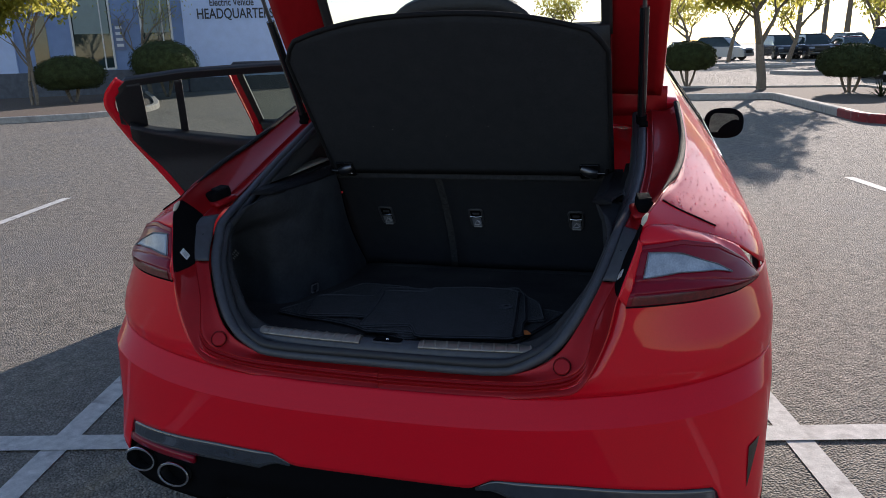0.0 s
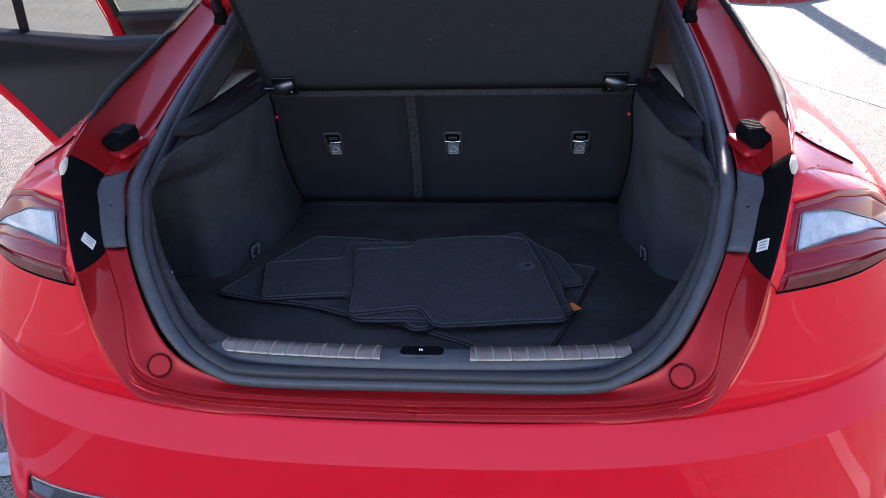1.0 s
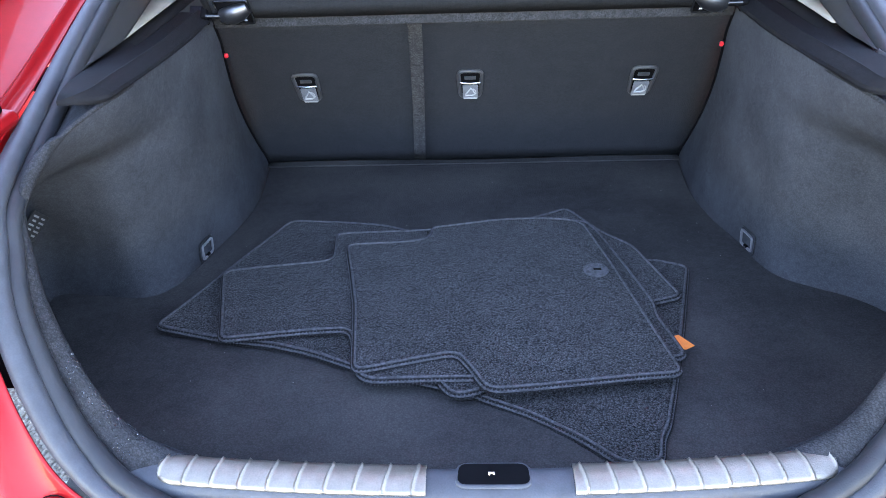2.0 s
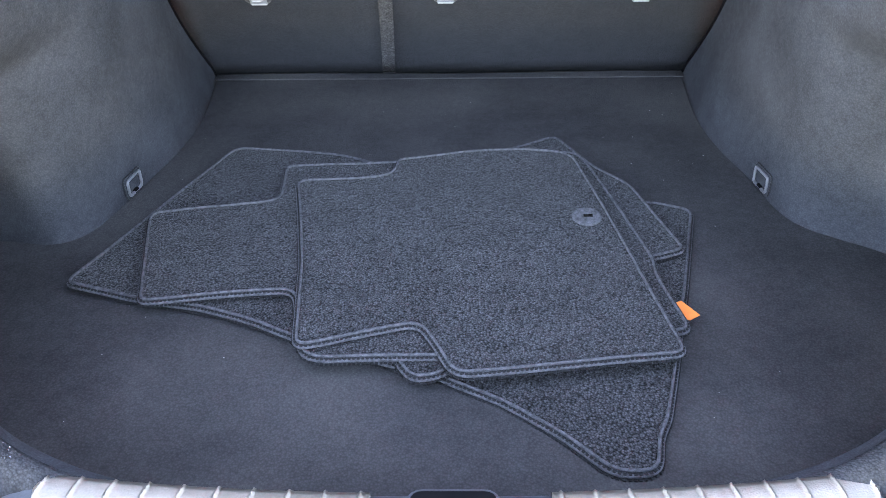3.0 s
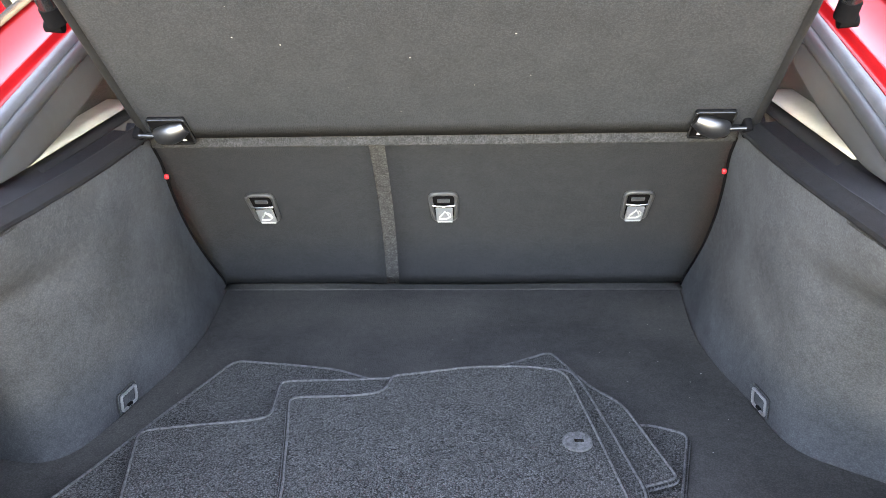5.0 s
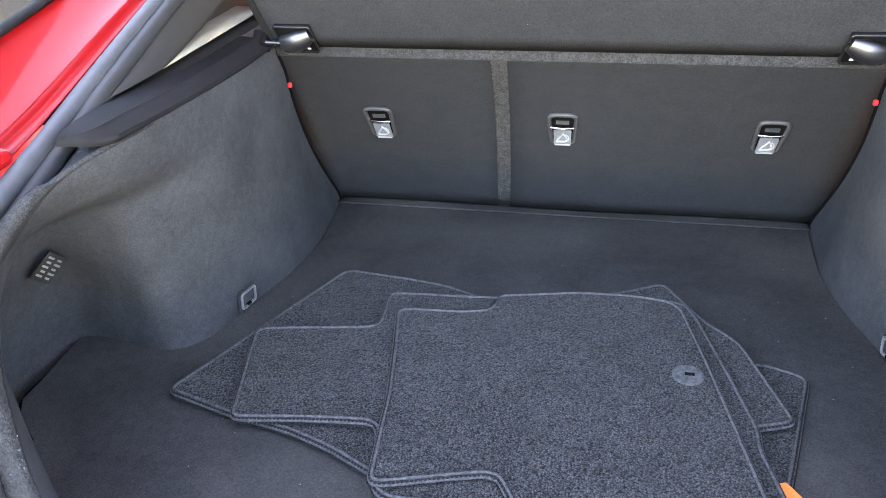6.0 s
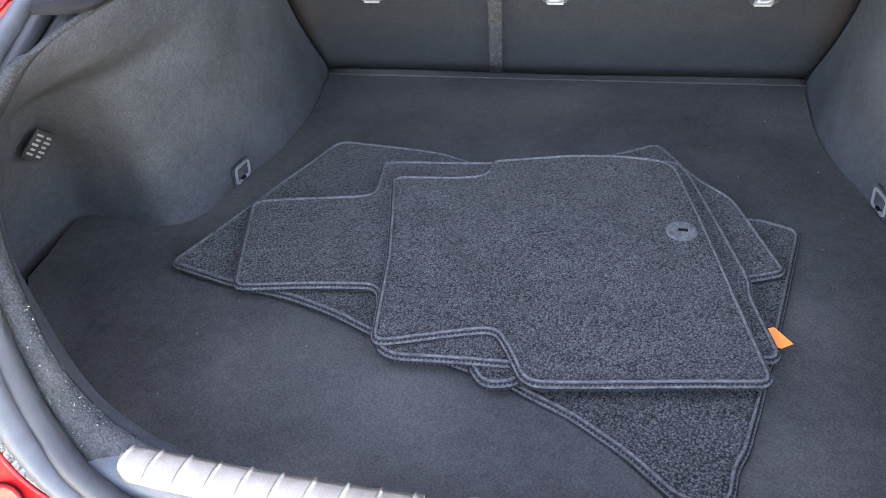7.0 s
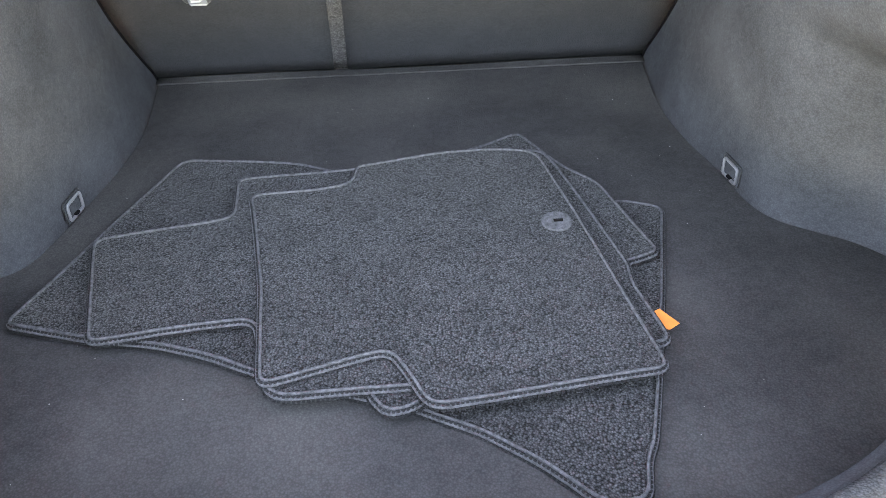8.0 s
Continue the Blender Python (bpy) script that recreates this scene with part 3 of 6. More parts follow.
    face = Vector((face.x * s, face.y, face.z))
    plug.rotation_euler = face.to_track_quat("-Y", "Z").to_euler()
    plug.location = Vector(sided(spot, s)) + face * 0.003
    add_mod(plug, "BEVEL", w=0.002)
    rim_ring = [Vector((0.0205 * math.cos(2 * math.pi * k / 36), -0.0018, 0.0205 * math.sin(2 * math.pi * k / 36))) for k in range(36)]
    obj("plug_groove", *tube(rim_ring, 0.0007, 6, True, up=(0, 1, 0)), POCKET, plug, 60)
    lab = part("sticker", box(0, 0, 0, 0.027, 0.0016, 0.019), LABEL, car, "white sticker with unreadable print")
    spot = corner_point(5.34, 1.52) + Vector((0, 0.002, 0.002))
    turn = (corner_point(5.34, 1.9) - corner_point(5.34, 1.1)).normalized()
    rise_dir = (corner_point(5.7, 1.5) - corner_point(5.1, 1.5)).normalized()
    out_dir = rise_dir.cross(turn).normalized()
    out_dir = out_dir if out_dir.y < 0 else -out_dir
    face = Vector(sided(out_dir, s))
    run = Vector((1, 0, -0.32 if s > 0 else 0.14))      # the way its lines run
    run = (run - face * run.dot(face)).normalized()
    lab.matrix_basis = Matrix.Translation(Vector(sided(spot, s)) + face * 0.0045) @ Matrix((run, -face, run.cross(-face))).transposed().to_4x4()
    for k in range(3):
        part("print_bar", box(0.001, -0.0012, 0.005 - k * 0.005, 0.018 - 0.004 * (k % 2), 0.0006, 0.002), GALV, lab)


# seals: an outer tube and an inner one that lies deeper; both follow the opening
def seal_spot(t, off_in, off_up):
    """A place beside the seal's outer edge: so far towards the middle of the opening, so far out of it."""
    p = spline(GASKET_LINE, t)
    low = 1 - min(max((t - 2.5) / 4, 0), 1)
    d = (spline(GASKET_LINE, min(t + .05, 10)) - spline(GASKET_LINE, max(t - .05, 0))).normalized()
    face = Vector((0, -low, 1 - low)).normalized()
    side = face.cross(d).normalized()
    if side.x * p.x > 0 and abs(p.x) > 0.3 or (abs(p.x) <= 0.3 and side.z < 0):
        side = -side
    return p + side * off_in + face * off_up


SEAL_OUTER = [(0, 0.0115, 0.004), (1.5, 0.0115, 0.004), (3.0, 0.0150, -0.012), (7.2, 0.0150, -0.012), (8.2, 0.0140, -0.004), (10, 0.0135, -0.002)]
SEAL_INNER = [(0, 0.0290, 0.001), (1.5, 0.0290, 0.001), (3.0, 0.0270, -0.029), (7.2, 0.0285, -0.029), (8.2, 0.0305, -0.012), (10, 0.0320, -0.008)]


def seal_line(table, n=120):
    half = [seal_spot(t, line([(q[0], q[1]) for q in table], t), line([(q[0], q[2]) for q in table], t)) for t in (10 * k / n for k in range(n + 1))]
    return [Vector((-p.x, p.y, p.z)) for p in reversed(half[1:])] + half


for name, table, r, mt in (("door_seal", SEAL_OUTER, 0.0135, RUBBER), ("seal_lip", SEAL_INNER, 0.0125, SEAL_DARK)):
    obj(name, *tube(seal_line(table), r, 12, flat=0.85, up=(0, 0.3, 1)), mt, car, 60)

# painted fold between the channel and the side
for s in (1, -1):
    def fold(u, v):
        p = spline(SEAM_LINE, 7.0 + 3.0 * u)
        q = upper_side(p.y, 1.0)
        return p.lerp(q, v) + Vector((0, 0, 0.0015 * math.sin(math.pi * v)))
    obj("rail_fold", *mirrored(*grid(fold, 60, 3), s), RED_IN, car, 40, mods=[("SOLIDIFY", dict(t=0.003, offset=0))])

# black weather strip along the outer edge of the channel
for s in (1, -1):
    pts = [Vector(sided(spline(SEAM_LINE, 7.5 + 2.5 * k / 40), s)) + Vector((-0.006 * s, 0, 0.004)) for k in range(41)]
    obj("weather_strip", *tube(pts, lambda q: 0.001 + 0.0085 * min(1, q * 7), 10, flat=0.7), LEDGE_PLASTIC, car, 60)

# ---------- body sides ----------
ARCHES = ((1.095, 0.34), (4.0, 0.34))
ARCH_R = 0.375


def low_side(y0, y1, s, z0=0.20, z1=0.86):
    ny, nz = max(2, int((y1 - y0) / 0.03)), 22

    def fn(u, v):
        y, z = y0 + (y1 - y0) * u, z0 + (z1 - z0) * v
        for ay, az in ARCHES:
            d = math.hypot(y - ay, z - az)
            if 1e-6 < d < ARCH_R and d > ARCH_R - 0.05:
                y, z = ay + (y - ay) / d * ARCH_R, az + (z - az) / d * ARCH_R
        x = half_width(y, z)
        for ay, az in ARCHES:
            d = math.hypot(y - ay, z - az)
            x += 0.012 * math.exp(-((d - ARCH_R) / 0.06) ** 2)
        return Vector((x - 0.02 * math.exp(-((z - 0.42) / 0.08) ** 2) * (1.6 < y < 3.5), y, z))

    def keep(q):
        c = sum(q, Vector()) / 4
        return all(math.hypot(c.y - ay, c.z - az) > ARCH_R - 0.012 for ay, az in ARCHES) and not (c.y < 0.8 and c.z < 0.43)
    return mirrored(*grid(fn, ny, nz, keep), s)


LAMP_TOP = [(0.03, 0.985), (0.10, 0.998), (0.15, 0.990), (0.20, 0.962), (0.25, 0.920), (0.30, 0.875), (0.32, 0.86)]


def belt_v(y):
    """Where the side above the lamp begins."""
    if y > 0.32:
        return 0.0
    z = line(LAMP_TOP, y) + 0.004
    return next((k / 60 for k in range(61) if upper_side(y, k / 60).z >= z), 1.0)


def up_side(y0, y1, s, v0=0.0, v1=1.0, off=0.0):
    ny, nv = max(2, int((y1 - y0) / 0.03)), 16

    def fn(u, v):
        y = y0 + (y1 - y0) * u
        a = max(v0, belt_v(y))
        p = upper_side(y, a + (v1 - a) * v)
        return p + Vector((off, 0, off * 0.4))
    return mirrored(*grid(fn, ny, nv), s)


SHELL = [("SOLIDIFY", dict(t=0.005))]
REAR_DOOR, FRONT_DOOR = (1.50, 2.345), (2.355, 3.42)
for s in (1, -1):
    obj("quarter_panel", *merge(low_side(0.62, 1.495, s), up_side(0.045, 1.495, s)), RED, car, 40, mods=SHELL)
    obj("front_wing", *merge(low_side(3.43, 4.4, s), up_side(3.43, 4.7, s, 0, 1)), RED, car, 40, mods=SHELL)
    obj("sill_panel", *low_side(1.47, 3.50, s, 0.18, 0.262), BLACK_PLASTIC, car, 40, mods=[("SOLIDIFY", dict(t=0.03))])
    obj("arch_liner", *mirrored(*grid(lambda u, v: Vector((0.60 + 0.30 * v, 1.095 + 0.385 * math.cos(math.pi * u), 0.34 + 0.385 * math.sin(math.pi * u))), 24, 2), s), BLACK_PLASTIC, car, 60)
    doors = (("rear_door", REAR_DOOR), ("front_door", FRONT_DOOR)) if s > 0 else ()
    for nm, (a, b) in doors:
        d = obj(nm, *merge(low_side(a, b, s, 0.27), up_side(a, b, s, 0, 0.30)), RED, car, 40, mods=SHELL)
        h = obj("handle", *tube([sided((0.945, b - 0.30 + k * 0.02, 0.80 + 0.001 * k), s) for k in range(9)], 0.012, 8, flat=0.8), RED, d, 60)
    obj("roof_rail", *merge(up_side(1.495, 3.43, s, 0.92, 1.0)), RED, car, 40, mods=SHELL)
    # window band and pillars above the belt
    if s > 0:
        obj("side_window", *up_side(1.28, 3.30, s, 0.36, 0.93, -0.004), DARK_GLASS, car, 40)
        obj("window_frame", *merge(up_side(1.22, 3.43, s, 0.30, 0.375, 0.003), up_side(2.32, 2.40, s, 0.33, 0.95, 0.002)), BLACK_GLOSS, car, 40, mods=SHELL)
    else:
        obj("centre_pillar", *merge(low_side(2.30, 2.42, s, 0.25), up_side(2.30, 2.42, s, 0, 0.95)), BLACK_PLASTIC, car, 40, mods=SHELL)


# painted return between the lamp pocket and the lens
for s in (1, -1):
    def lamp_return(u, v):
        return spline(SEAM_LINE, 4.97 + 1.35 * u).lerp(LENS(0.0, u) + Vector((0.002, 0.004, 0)), v)
    obj("lamp_return", *mirrored(*grid(lamp_return, 16, 5), s), RED, car, 40, mods=[("SOLIDIFY", dict(t=0.003, offset=0))])

# rear face of the haunch between its edge and the lamp
for s in (1, -1):
    def haunch_lip(u, v):
        a = LENS(u, 1.0) + Vector((-0.002, 0.003, -0.002))
        y = max(0.045, a.y + 0.004)
        b = upper_side(y, belt_v(y))
        return a.lerp(b, v) + Vector((0.2, -1, 0.2)) * 0.003 * math.sin(math.pi * v)
    obj("haunch_lip", *mirrored(*grid(haunch_lip, 40, 6), s), RED, car, 40, mods=[("SOLIDIFY", dict(t=0.003))])

# shut line across the haunch, above the lamp
for s in (1, -1):
    pts = [Vector(sided(upper_side(0.205 + 0.05 * (1 - k / 16), belt_v(0.205) + (0.97 - belt_v(0.205)) * k / 16) + Vector((0.001, 0, 0.001)), s)) for k in range(17)]
    obj("shut_line", *tube(pts, 0.0022, 6), POCKET, car, 60)


def top_skin(y0, y1, crown=0.03, off=0.0):
    def fn(u, v):
        y = y0 + (y1 - y0) * v
        k = 2 * u - 1
        return Vector((k * line(RAIL_X, y), y - 0.0, line(RAIL_Z, y) + crown * (1 - k * k) + off))
    return grid(fn, 16, max(3, int((y1 - y0) / 0.05)))


obj("roof", *top_skin(1.0, 2.62), RED, car, 40, mods=[("SOLIDIFY", dict(t=0.03))])
# added upright strip between the roof and the tailgate hinges; blocks sun from the ledges
obj("roof_sun_block", *grid(lambda u, v: Vector(((2 * u - 1) * 0.655, 0.995 - 0.006 * v, 1.170 + 0.095 * v)), 20, 3), RED_IN, car, 40, mods=[("SOLIDIFY", dict(t=0.004))])
obj("windscreen", *top_skin(2.63, 3.72, 0.05), DARK_GLASS, car, 40)
obj("bonnet", *top_skin(3.73, 4.80, 0.05), RED, car, 40, mods=SHELL)


def nose(u, v):
    a = (u - 0.5) * math.pi
    z = 0.2 + 0.6 * v
    return Vector((0.90 * math.sin(a), 4.2 + 0.63 * max(0, math.cos(a)) ** 0.6, z))


obj("front_bumper", *grid(nose, 40, 8), RED, car, 40, mods=SHELL)
obj("underbody", *grid(lambda u, v: Vector(((2 * u - 1) * 0.80, 0.25 + 4.3 * v, 0.20)), 2, 2), BLACK_PLASTIC, car, 0, mods=[("SOLIDIFY", dict(t=0.02))])

for wy in (1.095, 4.0):
    for s in (1, -1):
        wheel = empty("wheel", (s * 0.83, wy, 0.335))
        wheel.parent = car
        prof = [(0.215, -0.11), (0.30, -0.118), (0.328, -0.09), (0.335, 0), (0.328, 0.09), (0.30, 0.118), (0.235, 0.11)]
        vs, fs = [], []
        for k in range(48):
            w = 2 * math.pi * k / 48
            vs += [Vector((x, r * math.cos(w), r * math.sin(w))) for r, x in prof]
        n = len(prof)
        fs = [(k * n + j, k * n + j + 1, ((k + 1) % 48) * n + j + 1, ((k + 1) % 48) * n + j) for k in range(48) for j in range(n - 1)]
        obj("tyre", vs, fs, TYRE, wheel, 40)
        bm = cyl(0.24, 0.03, 48, Matrix.Translation((s * 0.03, 0, 0)) @ Matrix.Rotation(radians(90), 4, "Y"))
        part("brake_disc", bm, GALV, wheel)
        rim = merge(*[tube([Vector((s * 0.09, 0.05 * math.cos(a), 0.05 * math.sin(a))), Vector((s * 0.10, 0.23 * math.cos(a + 0.1), 0.23 * math.sin(a + 0.1)))], 0.018, 6) for a in [2 * math.pi * k / 10 for k in range(10)]])
        obj("rim", *merge(rim, tube([Vector((s * 0.10, 0.225 * math.cos(a), 0.225 * math.sin(a))) for a in [2 * math.pi * k / 40 for k in range(40)]], 0.012, 6, True, up=(1, 0, 0))), ALLOY, wheel, 50)

# door mirrors
for s in (1, -1):
    mir = empty("door_mirror", (s * 0.985, 3.02, 0.945))
    mir.parent = car
    if s < 0:      # on the open front door
        mir.location, mir.rotation_euler = (-1.26, 3.40, 0.945), (0, 0, radians(-66))
    bm = bmesh.new()
    bmesh.ops.create_uvsphere(bm, u_segments=24, v_segments=14, radius=1)
    for v in bm.verts:
        v.co = Vector((math.copysign(abs(v.co.x) ** 0.75, v.co.x) * 0.108, (abs(v.co.y) ** 1.0) * (0.09 if v.co.y > 0 else -0.02), math.copysign(abs(v.co.z) ** 0.75, v.co.z) * 0.086))
    part("housing", bm, POCKET, mir)
    outline = rounded([(-0.085, -0.055), (0.085, -0.045), (0.080, 0.050), (-0.075, 0.062)], 0.04, 6)
    glass = obj("mirror_glass", [(p.x, 0, p.y) for p in outline], [tuple(range(len(outline)))], MIRROR, mir, 0, "silvered mirror glass", mods=[("SOLIDIFY", dict(t=0.003))])
    glass.matrix_basis = pose(0, -0.0215, 0.002, 9, 0, 7 * s)
    obj("arm", *tube([Vector((-s * 0.14, 0.05, -0.09)), Vector((-s * 0.08, 0.02, -0.05)), Vector((-s * 0.02, 0.01, -0.03))], 0.022, 8), BLACK_GLOSS, mir)

# ---------- open rear door on the left ----------
door = empty("rear_door", (-0.93, 2.25, 0))
door.parent = car
door.rotation_euler = (0, 0, radians(-58))
door.scale = (1, 1.045, 1)
door["label"] = "open rear door with black inner trim"
# local: y from the hinge backwards is negative, x outwards is negative
DOOR_TOP = [(0.0, 1.375), (0.45, 1.375), (0.85, 1.36), (1.10, 1.33), (1.20, 1.22)]
DOOR_LOW = [(0.0, 0.27), (0.55, 0.27), (0.75, 0.42), (0.95, 0.75), (1.10, 0.98), (1.20, 1.17)]
SILL_H = [(0.0, 0.98), (0.6, 1.01), (1.0, 1.085), (1.2, 1.15)]


def door_x(z):
    return 0.03 + 0.30 * max(0.0, (z - 0.93) / 0.45) ** 1.2


def door_panel(lo, hi, a, b, dx):
    def fn(u, v):
        d = a + (b - a) * u
        z = lo(d) + (hi(d) - lo(d)) * v
        return Vector((door_x(z) + dx, -d, z))
    return grid(fn, 30, 14)


dt, dl, ds = (lambda d: line(DOOR_TOP, d)), (lambda d: line(DOOR_LOW, d)), (lambda d: line(SILL_H, d))
obj("outer_skin", *door_panel(dl, lambda d: max(ds(d) - 0.02, dl(d) + 0.005), 0, 1.2, -0.035), RED, door, 40, mods=[("SOLIDIFY", dict(t=0.006))])
obj("inner_trim", *door_panel(lambda d: dl(d) + 0.060, lambda d: max(ds(d), dl(d) + 0.065), 0.01, 1.11, 0.03), BLACK_PLASTIC, door, 40, mods=[("SOLIDIFY", dict(t=0.055))])
obj("door_frame", *merge(door_panel(lambda d: dt(d) - 0.030, dt, 0, 1.13, 0.0), door_panel(lambda d: ds(d) - 0.01, lambda d: dt(d) - 0.02, 1.035, 1.15, 0.0),
                         door_panel(lambda d: ds(d) - 0.01, lambda d: dt(d) - 0.02, 0.0, 0.05, 0.0), door_panel(lambda d: ds(d), lambda d: dt(d) - 0.03, 0.86, 0.892, 0.0)),
    BLACK_PLASTIC, door, 40, mods=[("SOLIDIFY", dict(t=0.03))])
EDGE = [(0.45, 0.27), (0.55, 0.27), (0.75, 0.42), (0.95, 0.75), (1.10, 0.98), (1.18, 1.14), (1.20, 1.20), (1.185, 1.26), (1.13, 1.325)]
obj("edge_paint", *grid(lambda u, v: (lambda p: Vector((door_x(p.z) - 0.042 + 0.060 * v, -p.x, p.z)))(curve([(d, 0, z) for d, z in EDGE], u)), 48, 4), RED, door, 40, "red painted door edge", mods=[("SOLIDIFY", dict(t=0.006))])
def flange(u, v):
    p = curve([(d, 0, z) for d, z in EDGE], u)
    q = p + (Vector((0.55, 0, 1.05)) - p).normalized() * 0.045 * v
    return Vector((door_x(q.z) + 0.020 + 0.012 * v, -q.x, q.z))


obj("edge_flange", *grid(flange, 48, 4), RED, door, 40, "red painted door flange", mods=[("SOLIDIFY", dict(t=0.004))])
obj("door_window", *door_panel(lambda d: ds(d) - 0.005, lambda d: dt(d) - 0.03, 0.04, 1.12, -0.012), PRIVACY, door, 40)
obj("arm_rest", *tube([Vector((0.085, -0.15 - 0.08 * k, 0.80 + 0.012 * k)) for k in range(9)], 0.03, 8, flat=0.7), BLACK_PLASTIC, door, 50)

# ---------- open front door on the left ----------
front = empty("front_door", (-0.93, 3.42, 0))
front.parent = car
front.rotation_euler = (0, 0, radians(-66))
front["label"] = "open front door with black window frame"
FRONT_EDGE = [(0.27, 1.08), (0.90, 1.14), (1.0, 1.165), (1.30, 1.255), (1.345, 1.255), (1.375, 1.22)]


def front_panel(z0, z1, a, b, dx, nv=12):
    """Between distances a and b of the way from the hinge to the slanting rear edge."""
    def fn(u, v):
        z = z0 + (z1 - z0) * v
        return Vector((door_x(z) + dx, -line(FRONT_EDGE, z) * (a + (b - a) * u), z))
    return grid(fn, 16, nv)


obj("outer_skin", *front_panel(0.27, 0.985, 0, 1, -0.035), RED, front, 40, mods=[("SOLIDIFY", dict(t=0.006))])
obj("inner_trim", *front_panel(0.33, 1.0, 0.02, 0.95, 0.03), BLACK_PLASTIC, front, 40, mods=[("SOLIDIFY", dict(t=0.055))])
obj("door_frame", *merge(front_panel(1.335, 1.375, 0, 1, 0.0, 3), front_panel(0.98, 1.34, 0.935, 0.965, 0.0), front_panel(0.98, 1.34, 0, 0.04, 0.0)), BLACK_PLASTIC, front, 40, mods=[("SOLIDIFY", dict(t=0.03))])
obj("edge_paint", *grid(lambda u, v: (lambda z: Vector((door_x(z) - 0.042 + 0.075 * v, -line(FRONT_EDGE, z) - 0.004, z)))(0.27 + 1.08 * u), 40, 4), RED, front, 40, "red painted door edge", mods=[("SOLIDIFY", dict(t=0.006))])
obj("edge_flange", *front_panel(0.27, 1.34, 0.965, 1.0, 0.022), RED, front, 40, "red painted door flange", mods=[("SOLIDIFY", dict(t=0.004))])
obj("door_window", *front_panel(0.98, 1.345, 0.03, 0.955, -0.012), PRIVACY, front, 40)

# ---------- tailgate, raised ----------
tailgate = empty("tailgate", (0, 0.985, 1.245))
tailgate.parent = car
tailgate.rotation_euler = (radians(-62), 0, 0)
tailgate["label"] = "raised tailgate with its rear window"
# local: y backwards is negative; z is outwards
GATE_W = [(0.0, 0.635), (0.3, 0.65), (0.7, 0.652), (0.95, 0.645), (1.10, 0.60), (1.16, 0.54)]


def gate_piece(x_in, d0, d1, z_in, z_out, s):
    def fn(u, v):
        d = d0 + (d1 - d0) * u
        xi, xo = x_in, line(GATE_W, d)
        x = xi + (xo - xi) * v
        return Vector((x * s, -d, z_in + (z_out - z_in) * v - 0.05 * d * d * 0.4))
    return grid(fn, 30, 6)


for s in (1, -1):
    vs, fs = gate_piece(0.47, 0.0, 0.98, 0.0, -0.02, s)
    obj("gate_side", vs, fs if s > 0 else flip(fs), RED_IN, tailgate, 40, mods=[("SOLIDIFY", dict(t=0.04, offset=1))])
gate_cross = lambda d0, d1, dz: grid(lambda u, v: Vector(((2 * u - 1) * (line(GATE_W, d0 + (d1 - d0) * v) - 0.002), -(d0 + (d1 - d0) * v), dz - 0.05 * (d0 + (d1 - d0) * v) ** 2 * 0.4)), 20, 8)
obj("gate_head", *grid(lambda u, v: Vector(((2 * u - 1) * 0.475, -0.26 * v, -0.004)), 12, 4), BLACK_PLASTIC, tailgate, 40, mods=[("SOLIDIFY", dict(t=0.035, offset=1))])
obj("gate_lid", *gate_cross(0.90, 1.16, 0.0), RED, tailgate, 40, mods=[("SOLIDIFY", dict(t=0.06, offset=1))])
obj("gate_trim", *gate_cross(0.86, 1.12, -0.012), BLACK_PLASTIC, tailgate, 40, mods=[("SOLIDIFY", dict(t=0.01, offset=-1))])
obj("rear_window", *grid(lambda u, v: Vector(((2 * u - 1) * 0.49, -(0.20 + 0.72 * v), 0.03 - 0.02 * (0.2 + 0.72 * v) ** 2)), 8, 8), GLASS, tailgate, 40)
for s in (1, -1):
    border = grid(lambda u, v: Vector((s * (0.448 + 0.034 * v + 0.05 * max(0.0, u - 0.75)), -(0.22 + 0.68 * u), -0.006 - 0.02 * (0.22 + 0.68 * u) ** 2)), 20, 3)
    obj("window_border", *border, BLACK_PLASTIC, tailgate, 40, "black border of the rear window", mods=[("SOLIDIFY", dict(t=0.006))])
dome = grid(lambda u, v: Vector((-0.29 + 0.58 * u, -(0.20 + (0.16 * (1 - abs(2 * u - 1) ** 3.5) + 0.02) * v), -0.018)), 24, 4)
obj("brake_lamp_cover", *dome, BLACK_PLASTIC, tailgate, 40, mods=[("SOLIDIFY", dict(t=0.03, offset=1))])

# gas struts between body and tailgate
for s in (1, -1):
    a = Vector((0.580, 0.790, 1.160)) if s > 0 else Vector((-0.553, 0.790, 1.175))
    b = Vector((s * 0.585, 0.50, 1.78))
    strut = empty("gas_strut")
    strut.parent = car
    obj("cylinder", *tube([a.lerp(b, 0.035), a.lerp(b, 0.045), a.lerp(b, 0.55)], lambda q: 0.0135, 14), BLACK_GLOSS, strut, 60)
    obj("rod", *tube([a.lerp(b, 0.54), b], 0.006, 10), DULL_CHROME, strut, 60)
    obj("end_collar", *tube([a.lerp(b, 0.01), a.lerp(b, 0.05)], 0.0155, 12), POCKET, strut, 60)
    obj("ball_joint", *tube([a + Vector((-0.006 * s, 0, 0)), a + Vector((0.020 * s, 0, 0.002))], 0.009, 10), POCKET, strut, 60)

# ---------- cargo area ----------
TRIM_FOOT = [(0.498, 1.150), (0.472, 0.93), (0.477, 0.80), (0.495, 0.70), (0.514, 0.60), (0.535, 0.535), (0.575, 0.507), (0.645, 0.517),
             (0.730, 0.522), (0.748, 0.46), (0.738, 0.37), (0.64, 0.283), (0.550, 0.205), (0.470, 0.140), (0.405, 0.098), (0.33, 0.068), (0.25, 0.050)]
